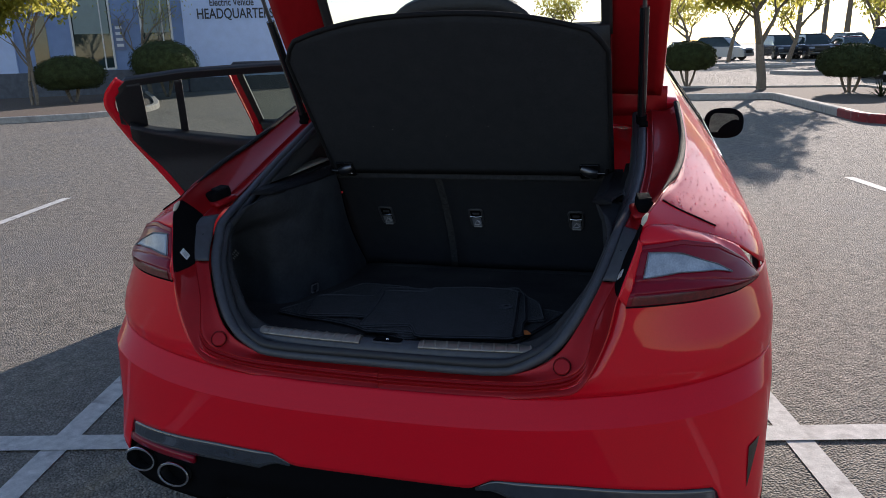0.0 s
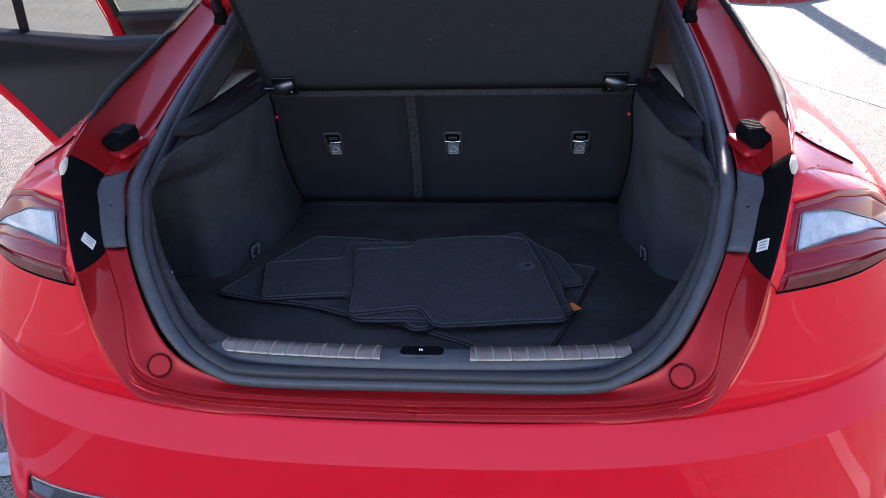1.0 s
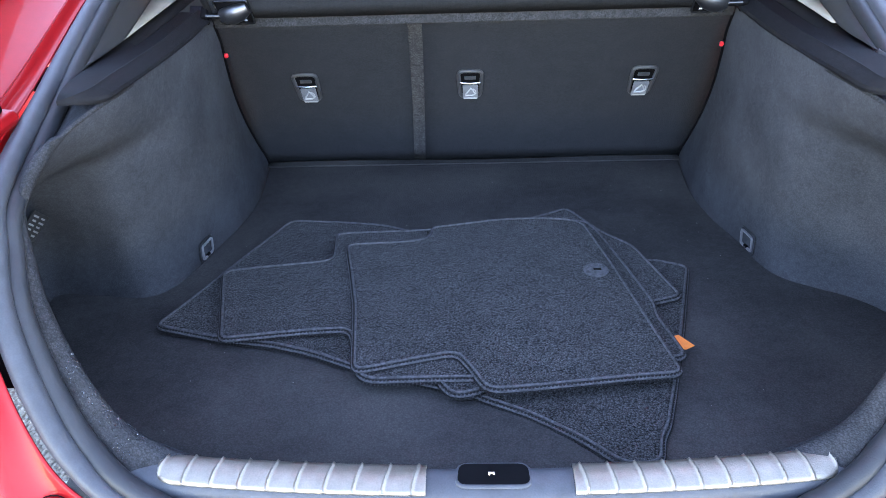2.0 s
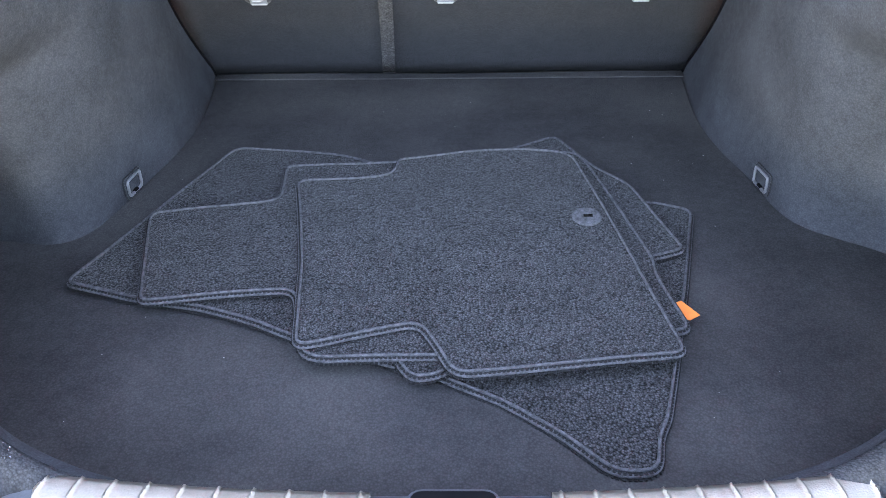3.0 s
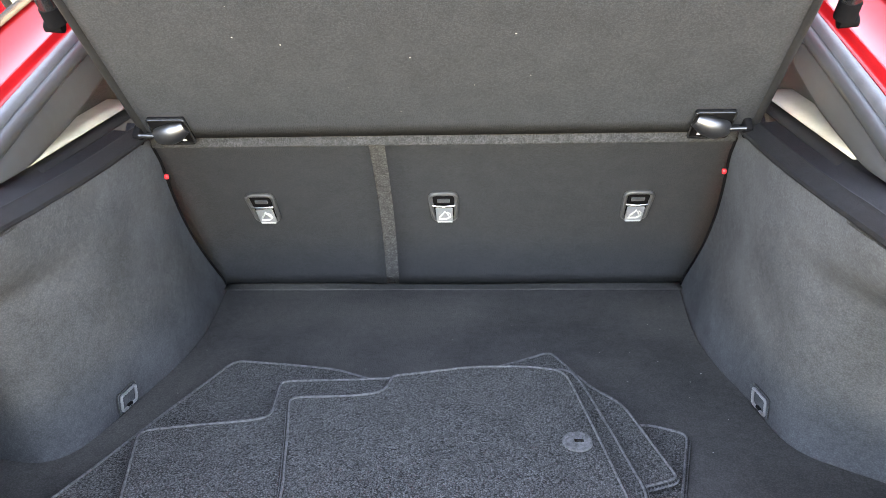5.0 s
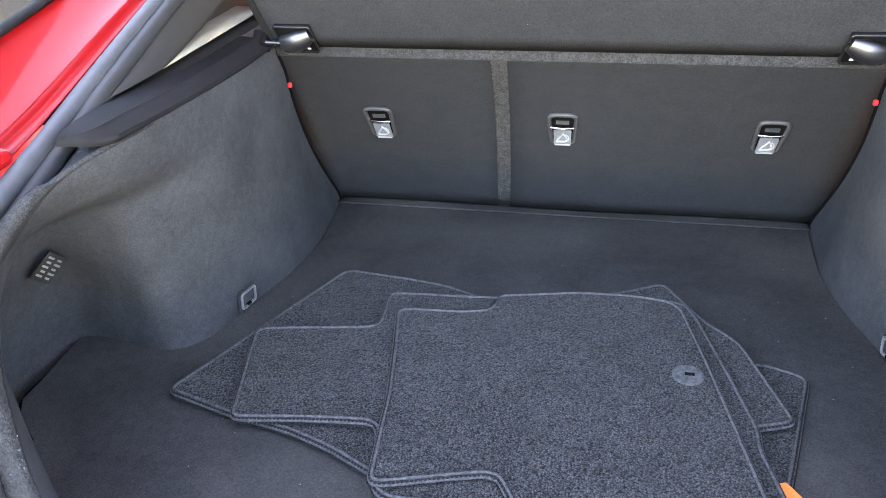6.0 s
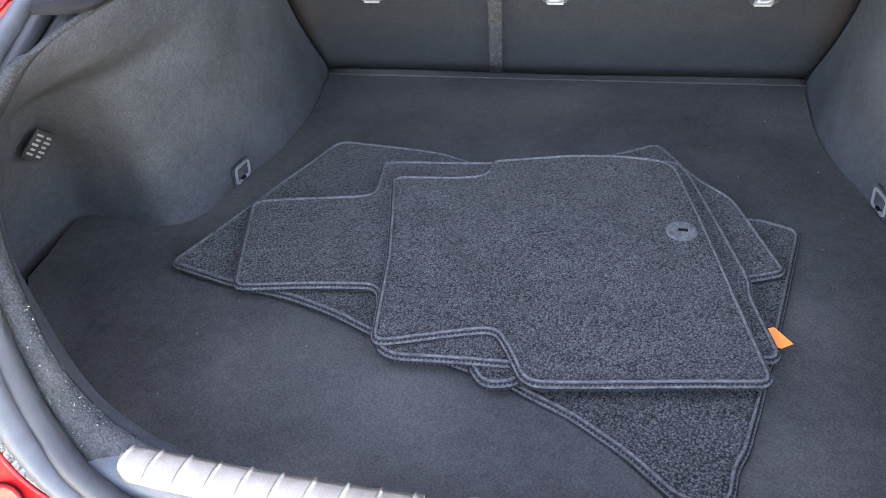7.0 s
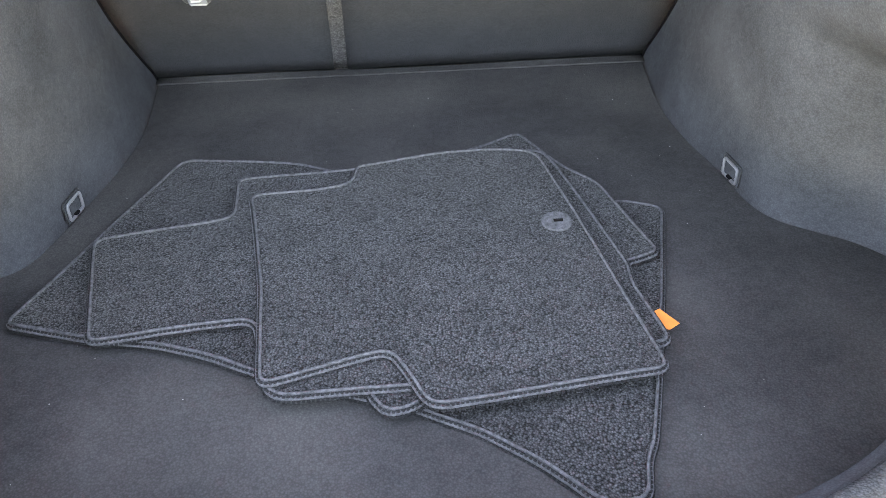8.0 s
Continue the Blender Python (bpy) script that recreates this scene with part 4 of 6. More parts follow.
# the other side has no pocket behind the wheel arch
TRIM_FOOT_R = TRIM_FOOT[:4] + [(0.508, 0.595), (0.530, 0.545), (0.570, 0.512), (0.612, 0.482), (0.644, 0.442), (0.660, 0.390), (0.664, 0.335), (0.620, 0.262)] + TRIM_FOOT[12:]
TRIM_TOP = [(0.478, 0.845, 0.992), (0.476, 0.74, 0.990), (0.474, 0.66, 0.991), (0.472, 0.58, 0.993), (0.472, 0.50, 0.996), (0.474, 0.43, 0.998), (0.486, 0.36, 0.996), (0.508, 0.295, 0.983),
            (0.528, 0.245, 0.955), (0.528, 0.215, 0.920), (0.510, 0.180, 0.885), (0.490, 0.145, 0.845), (0.460, 0.110, 0.805), (0.428, 0.080, 0.772), (0.395, 0.062, 0.735), (0.345, 0.040, 0.720), (0.275, 0.022, 0.706)]


def foot(t, s=-1):
    p = spline([(x, y, 0) for x, y in (TRIM_FOOT_R if s > 0 else TRIM_FOOT)], t)
    return Vector((p.x, p.y, floor_z(p.y)))


def side_wall(u, v, s=-1):
    t = 16 * u
    a, b = foot(t, s), spline(TRIM_TOP, t)
    w = min(max((t - 2.2) / 2.6, 0), 1)
    w = w * w * (3 - 2 * w)
    if v < 0.70:
        f = 0.36 * (v / 0.70) ** 1.8
    elif v < 0.87:
        k = (v - 0.70) / 0.17
        f = 0.36 + 0.46 * k * k * (3 - 2 * k) * 0.6 + 0.46 * 0.4 * k
    else:
        f = 0.82 + 0.18 * math.sin(0.5 * math.pi * (v - 0.87) / 0.13)
    f = v * (1 - w) + f * w
    z = a.z + (b.z - a.z) * v
    bow = 0.018 * math.sin(math.pi * min(1, v * 1.15)) * max(0, 1 - t / 3)
    sink = max(0.0, 1 - abs(t - 9.2) / 2.2) * max(0.0, 1 - v * 12) * (s < 0)
    return Vector((a.x + (b.x - a.x) * f + bow + 0.012 * sink, a.y + (b.y - a.y) * f, z - 0.10 * sink - 0.03 * max(0.0, 1 - v * 25)))


for s in (1, -1):
    obj("cargo_side", *mirrored(*grid(lambda u, v: side_wall(u, v, s), 112, 50), s), TRIM, car, 60, "charcoal felt side lining of the boot")

SEAL_T = [7.95, 7.7, 7.45, 7.15, 6.8, 6.35, 5.7, 5.1, 4.55, 4.0, 3.0, 2.0, 1.5]      # places on the seal opposite points 4 to 16 of the lining


def lining_edge(u, v):
    t = 4 + 12 * u
    a = spline(TRIM_TOP, t)
    g = spline([(q, 0, 0) for q in SEAL_T], 12 * u).x
    b = seal_spot(g, line([(0, 0.012), (1.5, 0.014), (3, 0.030), (10, 0.032)], g), line([(0, -0.012), (1.5, -0.014), (3, -0.040), (7.2, -0.040), (8.2, -0.022)], g))
    p = a.lerp(b, v)
    return p + Vector((-0.004, 0.002, 0.010)) * math.sin(math.pi * v)


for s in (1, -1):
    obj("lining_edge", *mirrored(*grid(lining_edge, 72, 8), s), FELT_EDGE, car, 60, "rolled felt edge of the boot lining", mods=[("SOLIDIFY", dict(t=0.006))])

POCKET_EDGE = [(0.660, 0.516), (0.692, 0.523), (0.720, 0.522), (0.729, 0.512), (0.724, 0.465), (0.716, 0.411), (0.712, 0.358), (0.690, 0.325)]


def floor_edge(s):
    pts, done = [], False
    for k in range(81):
        p = foot(16 * k / 80, s)
        if s < 0 and 35 <= k <= 54:
            # straight cut edge before the pocket in the lining
            if not done:
                pts += [(s * x, y) for x, y in POCKET_EDGE]
            done = True
            continue
        pts.append((s * (p.x - 0.003 + 0.033 * (p.y < 0.28)), p.y - 0.02 * (p.y < 0.28)))
    return pts + [(s * 0.30, 0.0)]


ring = floor_edge(1) + list(reversed(floor_edge(-1)))
vs = [(x, y, floor_z(y)) for x, y in ring]
obj("cargo_floor", vs, [tuple(range(len(vs)))], FLOOR_FELT, car, 0, "dusty charcoal felt boot floor")
obj("pocket_base", *grid(lambda u, v: Vector((-0.66 - 0.16 * u, 0.31 + 0.23 * v, 0.572)), 3, 3), POCKET, car, 0, mods=[("SOLIDIFY", dict(t=0.003))])
# the floor's front edge turns up against the seats
obj("floor_flap", *grid(lambda u, v: Vector(((2 * u - 1) * 0.498, 1.118 + 0.03 * v, floor_z(1.118 + 0.03 * v) + 0.0012 + 0.002 * v ** 2 + 0.0015 * math.sin(9 * u) * v)), 40, 5), FLOOR_FELT, car, 40, mods=[("SOLIDIFY", dict(t=0.0012))])


# seat backs: 40 and 60 halves with a fabric strip between
def seat_piece(x0, x1, name, mat, off=0.0, z1=0.985):
    def fn(u, v):
        z = floor_z(1.14) + (z1 - floor_z(1.14)) * v
        a, b = x0(v), x1(v)
        return Vector((a + (b - a) * u, seat_y(z) - off, z))
    return obj(name, *grid(fn, 10, 12), mat, car, 40, mods=[("SOLIDIFY", dict(t=0.03, offset=-1))])


gap_x = lambda v: -0.127 + 0.022 * v
edge_l, edge_r = (lambda v: -0.525), (lambda v: 0.525)
seat_piece(edge_l, lambda v: gap_x(v) - 0.014, "seat_back", BOARD)
seat_piece(lambda v: gap_x(v) + 0.014, edge_r, "seat_back", BOARD)
seat_piece(lambda v: gap_x(v) - 0.018, lambda v: gap_x(v) + 0.018, "seat_gap_strip", STRIP_FELT, -0.006)
# black tube standing in for the shadow gap where the seat backs meet the side linings
for s in (1, -1):
    pts = []
    for k in range(25):
        v = 0.03 + 0.93 * k / 24
        for j in range(200):
            p = side_wall(j / 1000, v, s)
            if p.y < seat_y(p.z):
                pts.append(Vector((s * (p.x - 0.002), p.y - 0.003, p.z)))
                break
    obj("seat_edge_gap_shade", *tube(pts, 0.0026, 6), POCKET, car, 60)
bm = box(0, 0, 0, 0.95, 0.012, 0.021, 0.004)
hem = part("shelf_hem", bm, HEM, car)
hem.location = (0.0, seat_y(0.981) - 0.012, 0.981)

for x in (-0.352, -0.002, 0.362):
    anchor = empty("tether_anchor", (x, seat_y(0.800) - 0.002, 0.800))
    anchor.parent = car
    anchor.rotation_euler = (radians(35), 0, 0)
    anchor["label"] = "child seat tether anchor with a steel bar"
    rr = [Vector((p.x, -0.003, p.y)) for p in rounded([(-0.0215, -0.041), (0.0215, -0.041), (0.0255, 0.046), (-0.0255, 0.046)], 0.014)]
    obj("bezel", *tube(rr, 0.0042, 8, True, up=(0, 1, 0)), BEZEL, anchor, 60)
    obj("recess", [r + Vector((0, 0.002, 0)) for r in rr], [tuple(range(len(rr)))], POCKET, anchor, 0)
    obj("bar", *tube([Vector((-0.021, -0.006, 0.011)), Vector((0, -0.009, 0.011)), Vector((0.021, -0.006, 0.011))], 0.0026, 8), CHROME, anchor, 60)
    flap_lines = [(-0.016, -0.045), (0.016, -0.045), (0.0165, 0.002), (-0.0165, 0.002)]
    flap = [Vector((p.x, -0.0045 - 0.05 * max(0.0, -0.02 - p.y), p.y)) for p in rounded(flap_lines, 0.004)]
    obj("flap", flap, [tuple(range(len(flap)))], FLAP, anchor, 0, "pale metal flap with a child seat symbol", mods=[("SOLIDIFY", dict(t=0.002, offset=1))])
    seat = [Vector((x, -0.0085, z)) for x, z in ((-0.011, -0.031), (0.004, -0.031), (0.010, -0.026), (0.005, -0.012), (0.001, -0.006), (-0.003, -0.014), (-0.009, -0.024))]
    obj("symbol", *tube(seat, 0.0018, 6, True, up=(0, 1, 0)), ICON, anchor, 0)
    obj("symbol_strap", *tube([Vector((0.006, -0.0085, -0.008)), Vector((0.011, -0.0085, -0.014)), Vector((0.012, -0.0085, -0.024))], 0.0013, 6, up=(0, 1, 0)), ICON, anchor, 0)
    part("print_bar", box(0, -0.0090, -0.0405, 0.028, 0.0008, 0.0042), ICON, anchor)
    part("slot", box(0, -0.003, 0.023, 0.024, 0.003, 0.008), BEZEL, anchor)

for s in (1, -1):
    tab = part("seat_tab", box(0, 0, 0, 0.0075, 0.008, 0.009, 0.0025), RED_TAB, car)
    tab.location = (s * 0.472, 0.878, 0.912)
    tie = empty("tie_down", (s * (0.4985 if s > 0 else 0.5005), 0.648, 0.6165))
    tie.parent = car
    tie.rotation_euler = (radians(-3), 0, radians(7 * s))
    tie["label"] = "folding chrome tie-down ring in a black recess"
    edge = [Vector((-s * 0.0015, p.x, p.y)) for p in rounded([(-0.026, -0.0185), (0.026, -0.0185), (0.026, 0.0185), (-0.026, 0.0185)], 0.007)]
    obj("recess_frame", *tube(edge, 0.0009, 8, True, up=(1, 0, 0)), BLACK_PLASTIC, tie, 60)
    obj("recess_plate", edge, [tuple(range(len(edge)))], TRIM, tie, 0)
    rr = [Vector((-s * (0.0035 + 0.05 * (p.y + 0.0125)), p.x, p.y)) for p in rounded([(-0.020, -0.0135), (0.020, -0.0135), (0.020, 0.0135), (-0.020, 0.0135)], 0.005)]
    obj("ring", *tube(rr, 0.0022, 8, True, up=(1, 0, 0)), RING_STEEL, tie, 60)
    part("hinge_block", box(-s * 0.003, 0, -0.0125, 0.005, 0.012, 0.006, 0.001), POCKET, tie)

# sill trim with two ribbed steel plates and the latch bezel
def sill_y(x):
    return 0.008 + 0.20 * abs(x) ** 2.2


SILL_SECTION = [(-0.034, 0.660), (-0.036, 0.690), (-0.030, 0.706), (-0.012, 0.714), (0.004, 0.712), (0.012, 0.690), (0.020, 0.620)]


def sill(u, v):
    x = (2 * u - 1) * 0.42
    p = spline([(0, y, z) for y, z in SILL_SECTION], 6 * v)
    return Vector((x, p.y + sill_y(x), p.z))


obj("sill_trim", *grid(sill, 50, 24), RUBBER, car, 50, "black plastic loading sill trim")
for s, (xa, xb) in ((-1, (0.058, 0.345)), (1, (0.095, 0.368))):
    plate = empty("sill_plate")
    plate.parent = car
    plate["label"] = "ribbed brushed steel loading sill plate"

    def steel(u, v):
        x = xa + (xb - xa) * u
        e = max(0.0, 1 - max(0.0, (u - 0.93) / 0.07) ** 2) ** 0.5
        y = -0.031 + 0.036 * (0.5 + (v - 0.5) * (0.35 + 0.65 * e))
        rib = 0.0032 * max(0, 1 - abs(((u * 9.5 + 0.25 * v) % 1) - 0.5) / 0.075)
        z = 0.7165 + 0.003 * math.sin(math.pi * v) - 0.006 * (1 - v) ** 2 + rib
        return Vector((x, y + sill_y(x), z))
    obj("plate_skin", *mirrored(*grid(steel, 260, 8), s), STEEL, plate, 50, mods=[("SOLIDIFY", dict(t=0.004))])
rr = [Vector((p.x + 0.012, p.y + 0.008, 0.712)) for p in rounded([(-0.038, -0.020), (0.038, -0.020), (0.036, 0.008), (-0.036, 0.008)], 0.010)]
latch = empty("latch")
latch.parent = car
obj("latch_bezel", *tube(rr, 0.0036, 8, True, flat=0.7), RUBBER, latch, 60)
obj("latch_well", [r + Vector((0, 0, 0.003)) for r in rr], [tuple(range(len(rr)))], POCKET, latch, 0)
obj("striker", *tube([Vector((0.008, 0.002, 0.706)), Vector((0.0085, 0.002, 0.7175)), Vector((0.0115, 0.002, 0.7175)), Vector((0.012, 0.002, 0.706))], 0.0020, 8), CHROME, latch, 60)

# ledges beside the shelf, pillar trims and the pale cabin trim behind them
LEDGE = [(0.05, -0.005), (0.0, 0.0), (0.03, 0.004), (0.15, 0.0085), (0.265, 0.0125), (0.31, 0.0148), (0.35, 0.0140), (0.39, 0.0095), (0.45, 0.0098), (0.70, 0.0118), (0.95, 0.0130), (1.0, 0.008)]
LEDGE_BACK = [(0.325, 0.524), (0.40, 0.540), (0.466, 0.551), (0.85, 0.555)]
LEDGE_LOW = [(0.30, 1.003), (0.40, 0.999), (0.50, 0.993), (0.60, 0.9895), (0.72, 0.989), (0.845, 0.991)]
TRIM_LOW = [(0.549, 0.466, 1.011), (0.546, 0.525, 1.012), (0.545, 0.600, 1.014), (0.550, 0.665, 1.022), (0.550, 0.780, 1.050), (0.548, 0.880, 1.090)]
for s in (1, -1):
    def ledge(u, v):
        tip = 0.318 if s > 0 else 0.350
        y = 0.842 - (0.842 - tip) * u
        k = min(int(11 * v), 10)
        p = Vector((*LEDGE[k], 0)).lerp(Vector((*LEDGE[k + 1], 0)), 11 * v - k)
        q = min(1.0, max(0.0, (tip + 0.038 - y) / 0.038))
        back = line(LEDGE_BACK, y)
        front = 0.4705 + (back - 0.4705) * (1 - (1 - q * q) ** 0.5)
        return Vector((front + (back - front) * p.x, y, line(LEDGE_LOW, y) + 0.002 + p.y * (0.25 + 0.75 * (1 - q * q) ** 0.5)))
    obj("side_ledge", *mirrored(*grid(ledge, 90, 33), s), LEDGE_PLASTIC, car, 28, "black plastic parcel shelf ledge with a groove")

    def pillar(u, v):
        a = seal_spot(8.06 - 0.06 * s + 1.72 * u, 0.036, -0.014)
        b = spline(TRIM_LOW, 5 * u) + Vector((0, -0.018 * s, 0))
        p = a.lerp(b, v * min(1, 0.35 + 9 * u))
        return p + Vector((-0.003, 0, 0.002)) * math.sin(math.pi * v)
    obj("pillar_trim", *mirrored(*grid(pillar, 40, 10), s), PILLAR_GREY, car, 50, "grey pillar trim", mods=[("SOLIDIFY", dict(t=0.004))])
    obj("ledge_base", *mirrored(*grid(lambda u, v: Vector((0.530 + 0.09 * v, 0.42 + 0.56 * u, 0.996 + 0.012 * u + 0.003 * v)), 8, 3), s), LEDGE_PLASTIC, car, 40, mods=[("SOLIDIFY", dict(t=0.003))])
    obj("cabin_ledge", *mirrored(*grid(lambda u, v: Vector((0.548 + 0.08 * v, 0.62 + 0.36 * u, 1.0115 + 0.008 * u + 0.004 * v)), 6, 3), s), BEIGE, car, 40, "pale cabin side trim", mods=[("SOLIDIFY", dict(t=0.003))])
    obj("quarter_lining", *mirrored(*grid(lambda u, v: Vector((0.612 - 0.02 * v, 0.66 + 0.79 * u, 0.98 + (0.05 + 0.17 * u) * v)), 6, 3), s), BLACK_PLASTIC, car, 40, "dark inner quarter lining", mods=[("SOLIDIFY", dict(t=0.004))])

    # lining of the broad rear pillar, up to the roof, added to block sun
    obj("rear_pillar_sun_block", *mirrored(*grid(lambda u, v: (lambda y: Vector((0.622 + (line(RAIL_X, y) - 0.004 - 0.622) * v, y, 0.98 + (line(RAIL_Z, y) - 0.008 - 0.98) * v)))(0.99 + 0.66 * u), 16, 8), s), BLACK_PLASTIC, car, 40, "dark lining of the rear roof pillar", mods=[("SOLIDIFY", dict(t=0.004))])

obj("door_lining", *grid(lambda u, v: Vector((0.895 - 0.03 * v, 1.48 + 1.95 * u, 0.27 + 0.70 * v)), 12, 4), BLACK_PLASTIC, car, 40, "dark inner lining of the closed doors", mods=[("SOLIDIFY", dict(t=0.004))])

# ---------- parcel shelf, hanging from the tailgate ----------
shelf = empty("parcel_shelf", (0, 0.833, 1.011))
shelf.rotation_euler = (radians(-52), 0, 0)
tagged(shelf, "rigid black felt parcel shelf tilted up with the tailgate", "parcel shelf")
# local: towards the rear is -y
def shelf_skin(z):
    def fn(u, v):
        k = 2 * u - 1
        end = 0.622 - 0.095 * abs(k) ** 2.4 - 0.05 * max(0, abs(k) - 0.92) / 0.08
        d = -0.020 + (end + 0.020) * v
        return Vector((0.010 + k * 0.483, -d, z))
    return fn


vs, fs = grid(shelf_skin(0.0), 40, 20)
obj("panel", vs, fs, SHELF, shelf, 40, mods=[("SOLIDIFY", dict(t=0.016, offset=0))])
rim = [shelf_skin(0.0)(0, v / 20) for v in range(21)] + [shelf_skin(0.0)(u / 40, 1) for u in range(1, 41)] + [shelf_skin(0.0)(1, 1 - v / 20) for v in range(1, 21)]
obj("piping", *tube([p + Vector((0, 0, -0.0045)) for p in rim], 0.0075, 10), LEDGE_PLASTIC, shelf, 60)
for s in (1, -1):
    cup = part("hinge_cup", box(s * 0.424, -0.006, -0.0105, 0.060, 0.062, 0.006, 0.002), POCKET, shelf, "black hinge pocket in the shelf's corner")
    lip = [Vector((s * 0.424 + p.x, -0.006 + p.y, -0.0145)) for p in rounded([(-0.030, -0.031), (0.030, -0.031), (0.030, 0.031), (-0.030, 0.031)], 0.006)]
    obj("pocket_lip", *tube(lip, 0.0024, 6, True), BLACK_GLOSS, cup, 60)
    for k in range(3):
        part("print_bar", box(s * (0.410 + 0.010 * k), 0.017, -0.0142, 0.006, 0.004, 0.0006), LABEL, cup)
    obj("pivot_paddle", *tube([Vector((s * 0.396, -0.020, -0.016)), Vector((s * 0.412, -0.014, -0.021)), Vector((s * 0.430, -0.006, -0.022)), Vector((s * 0.446, -0.001, -0.018))], lambda t: 0.006 + 0.013 * math.sin(math.pi * (0.12 + 0.66 * t)), 14, flat=0.8), DULL_CHROME, shelf, 60, "satin grey pivot paddle")
    for dz, dy in ((-0.024, -0.008), (-0.010, 0.006)):
        obj("pivot_pin", *tube([Vector((s * 0.444, dy, dz)), Vector((s * 0.476, dy - 0.001, dz))], 0.0042, 10), BLACK_GLOSS, shelf, 60)
    part("pivot_block", box(s * 0.478, -0.001, -0.016, 0.012, 0.026, 0.026, 0.004), POCKET, shelf)


# ---------- floor mats ----------
def floor_mat(name, outline, lift, label):
    ring = rounded(outline, 0.02, 5)
    fine = []
    for a, b in zip(ring, ring[1:] + ring[:1]):
        n = max(1, int((b - a).length / 0.012))
        fine += [a.lerp(b, k / n) for k in range(n)]
    ring = fine
    c = sum(ring, Vector((0, 0))) / len(ring)
    base = Vector((c.x, c.y, floor_z(c.y) + lift))
    thing = empty(name, base)

    def at(p, h):
        q = p - c
        z = (floor_z(p.y) - floor_z(c.y)) + h + 0.0015 * math.sin(p.x * 21) * math.cos(p.y * 17)
        return Vector((q.x, q.y, z))
    bm = bmesh.new()
    top = [bm.verts.new(at(p, 0.0070)) for p in ring]
    low = [bm.verts.new(at(p, 0.0005)) for p in ring]
    bm.faces.new(top)
    bm.faces.new(list(reversed(low)))
    n = len(ring)
    for k in range(n):
        bm.faces.new((low[k], low[(k + 1) % n], top[(k + 1) % n], top[k]))
    bmesh.ops.recalc_face_normals(bm, faces=bm.faces)
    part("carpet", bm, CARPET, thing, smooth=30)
    area = sum(a.x * b.y - b.x * a.y for a, b in zip(ring, ring[1:] + ring[:1]))
    sgn = 1 if area > 0 else -1
    # even steps along the edge, each with its way inwards
    steps, left = [], 0.0
    for a, b in zip(ring, ring[1:] + ring[:1]):
        d, size = (b - a).normalized(), (b - a).length
        while left < size:
            steps.append((a + d * left, Vector((-d.y, d.x)) * sgn, d))
            left += 0.0026
        left -= size
    cord = [at(p + o * 0.0022, 0.0085) for p, o, d in steps[::2]]
    obj("binding", *tube(cord, 0.0020, 8, True), BINDING, thing, 60, "grey sewn edge binding")
    # overlocked outer side: a plaited cord whose turns bulge, with dark thread above and below it
    plait = tube([at(p - o * 0.0016, 0.0034) for p, o, d in steps], 0.0021, 8, True)
    obj("overlock", [v + Vector((0, 0, 0.0007 * ((k // 8) % 2))) for k, v in enumerate(plait[0])], plait[1], BINDING, thing, 0)
    sv, sf = [], []
    for h, w, every in ((0.0064, -0.0011, 2), (0.0012, -0.0042, 2)):
        for p, o, d in steps[::every]:
            j = len(sv)
            e, g = d * 0.0016, o * 0.0010
            sv += [at(p + o * w - e - g, h), at(p + o * w + e - g, h), at(p + o * w + e + g, h + 0.0008), at(p + o * w - e + g, h + 0.0008),
                   at(p + o * w - e - g, h - 0.0015), at(p + o * w + e - g, h - 0.0015), at(p + o * w + e + g, h - 0.0015), at(p + o * w - e + g, h - 0.0015)]
            sf += [(j, j + 1, j + 2, j + 3), (j, j + 4, j + 5, j + 1), (j + 1, j + 5, j + 6, j + 2), (j + 2, j + 6, j + 7, j + 3), (j + 3, j + 7, j + 4, j)]
    obj("stitching", sv, sf, THREAD, thing, 0, "dark overlock stitching")
    tagged(thing, label, "floor mat", "floor mats piled in the boot")
    return thing


floor_mat("floor_mat", [(0.10, 0.55), (0.316, 0.606), (0.374, 0.582, 0.018), (0.315, 0.387), (0.265, 0.232), (0.241, 0.162), (0.228, 0.140), (0.217, 0.094, 0.018), (0.172, 0.092, 0.018), (0.122, 0.145), (0.065, 0.190), (0.001, 0.223), (-0.10, 0.30), (-0.05, 0.50)], 0.001,
          "charcoal carpet floor mat with a pointed corner, lowest in the pile")
floor_mat("floor_mat", [(-0.506, 0.397, 0.016), (-0.435, 0.598), (-0.369, 0.788, 0.025), (-0.300, 0.776), (-0.176, 0.753), (-0.109, 0.722), (0.05, 0.70), (0.15, 0.50), (0.05, 0.24), (-0.047, 0.238), (-0.179, 0.288), (-0.243, 0.321), (-0.314, 0.348), (-0.400, 0.366)], 0.006,
          "charcoal carpet floor mat with a long pointed end")
floor_mat("floor_mat", [(-0.02, 0.70), (0.124, 0.769), (0.190, 0.812, 0.022), (0.244, 0.697), (0.288, 0.641), (0.306, 0.568), (0.331, 0.462, 0.014), (0.285, 0.444), (0.10, 0.40), (0.003, 0.221), (-0.034, 0.212, 0.014), (-0.052, 0.238, 0.012), (-0.06, 0.28), (-0.08, 0.5)], 0.012,
          "charcoal carpet floor mat lying askew under two others")
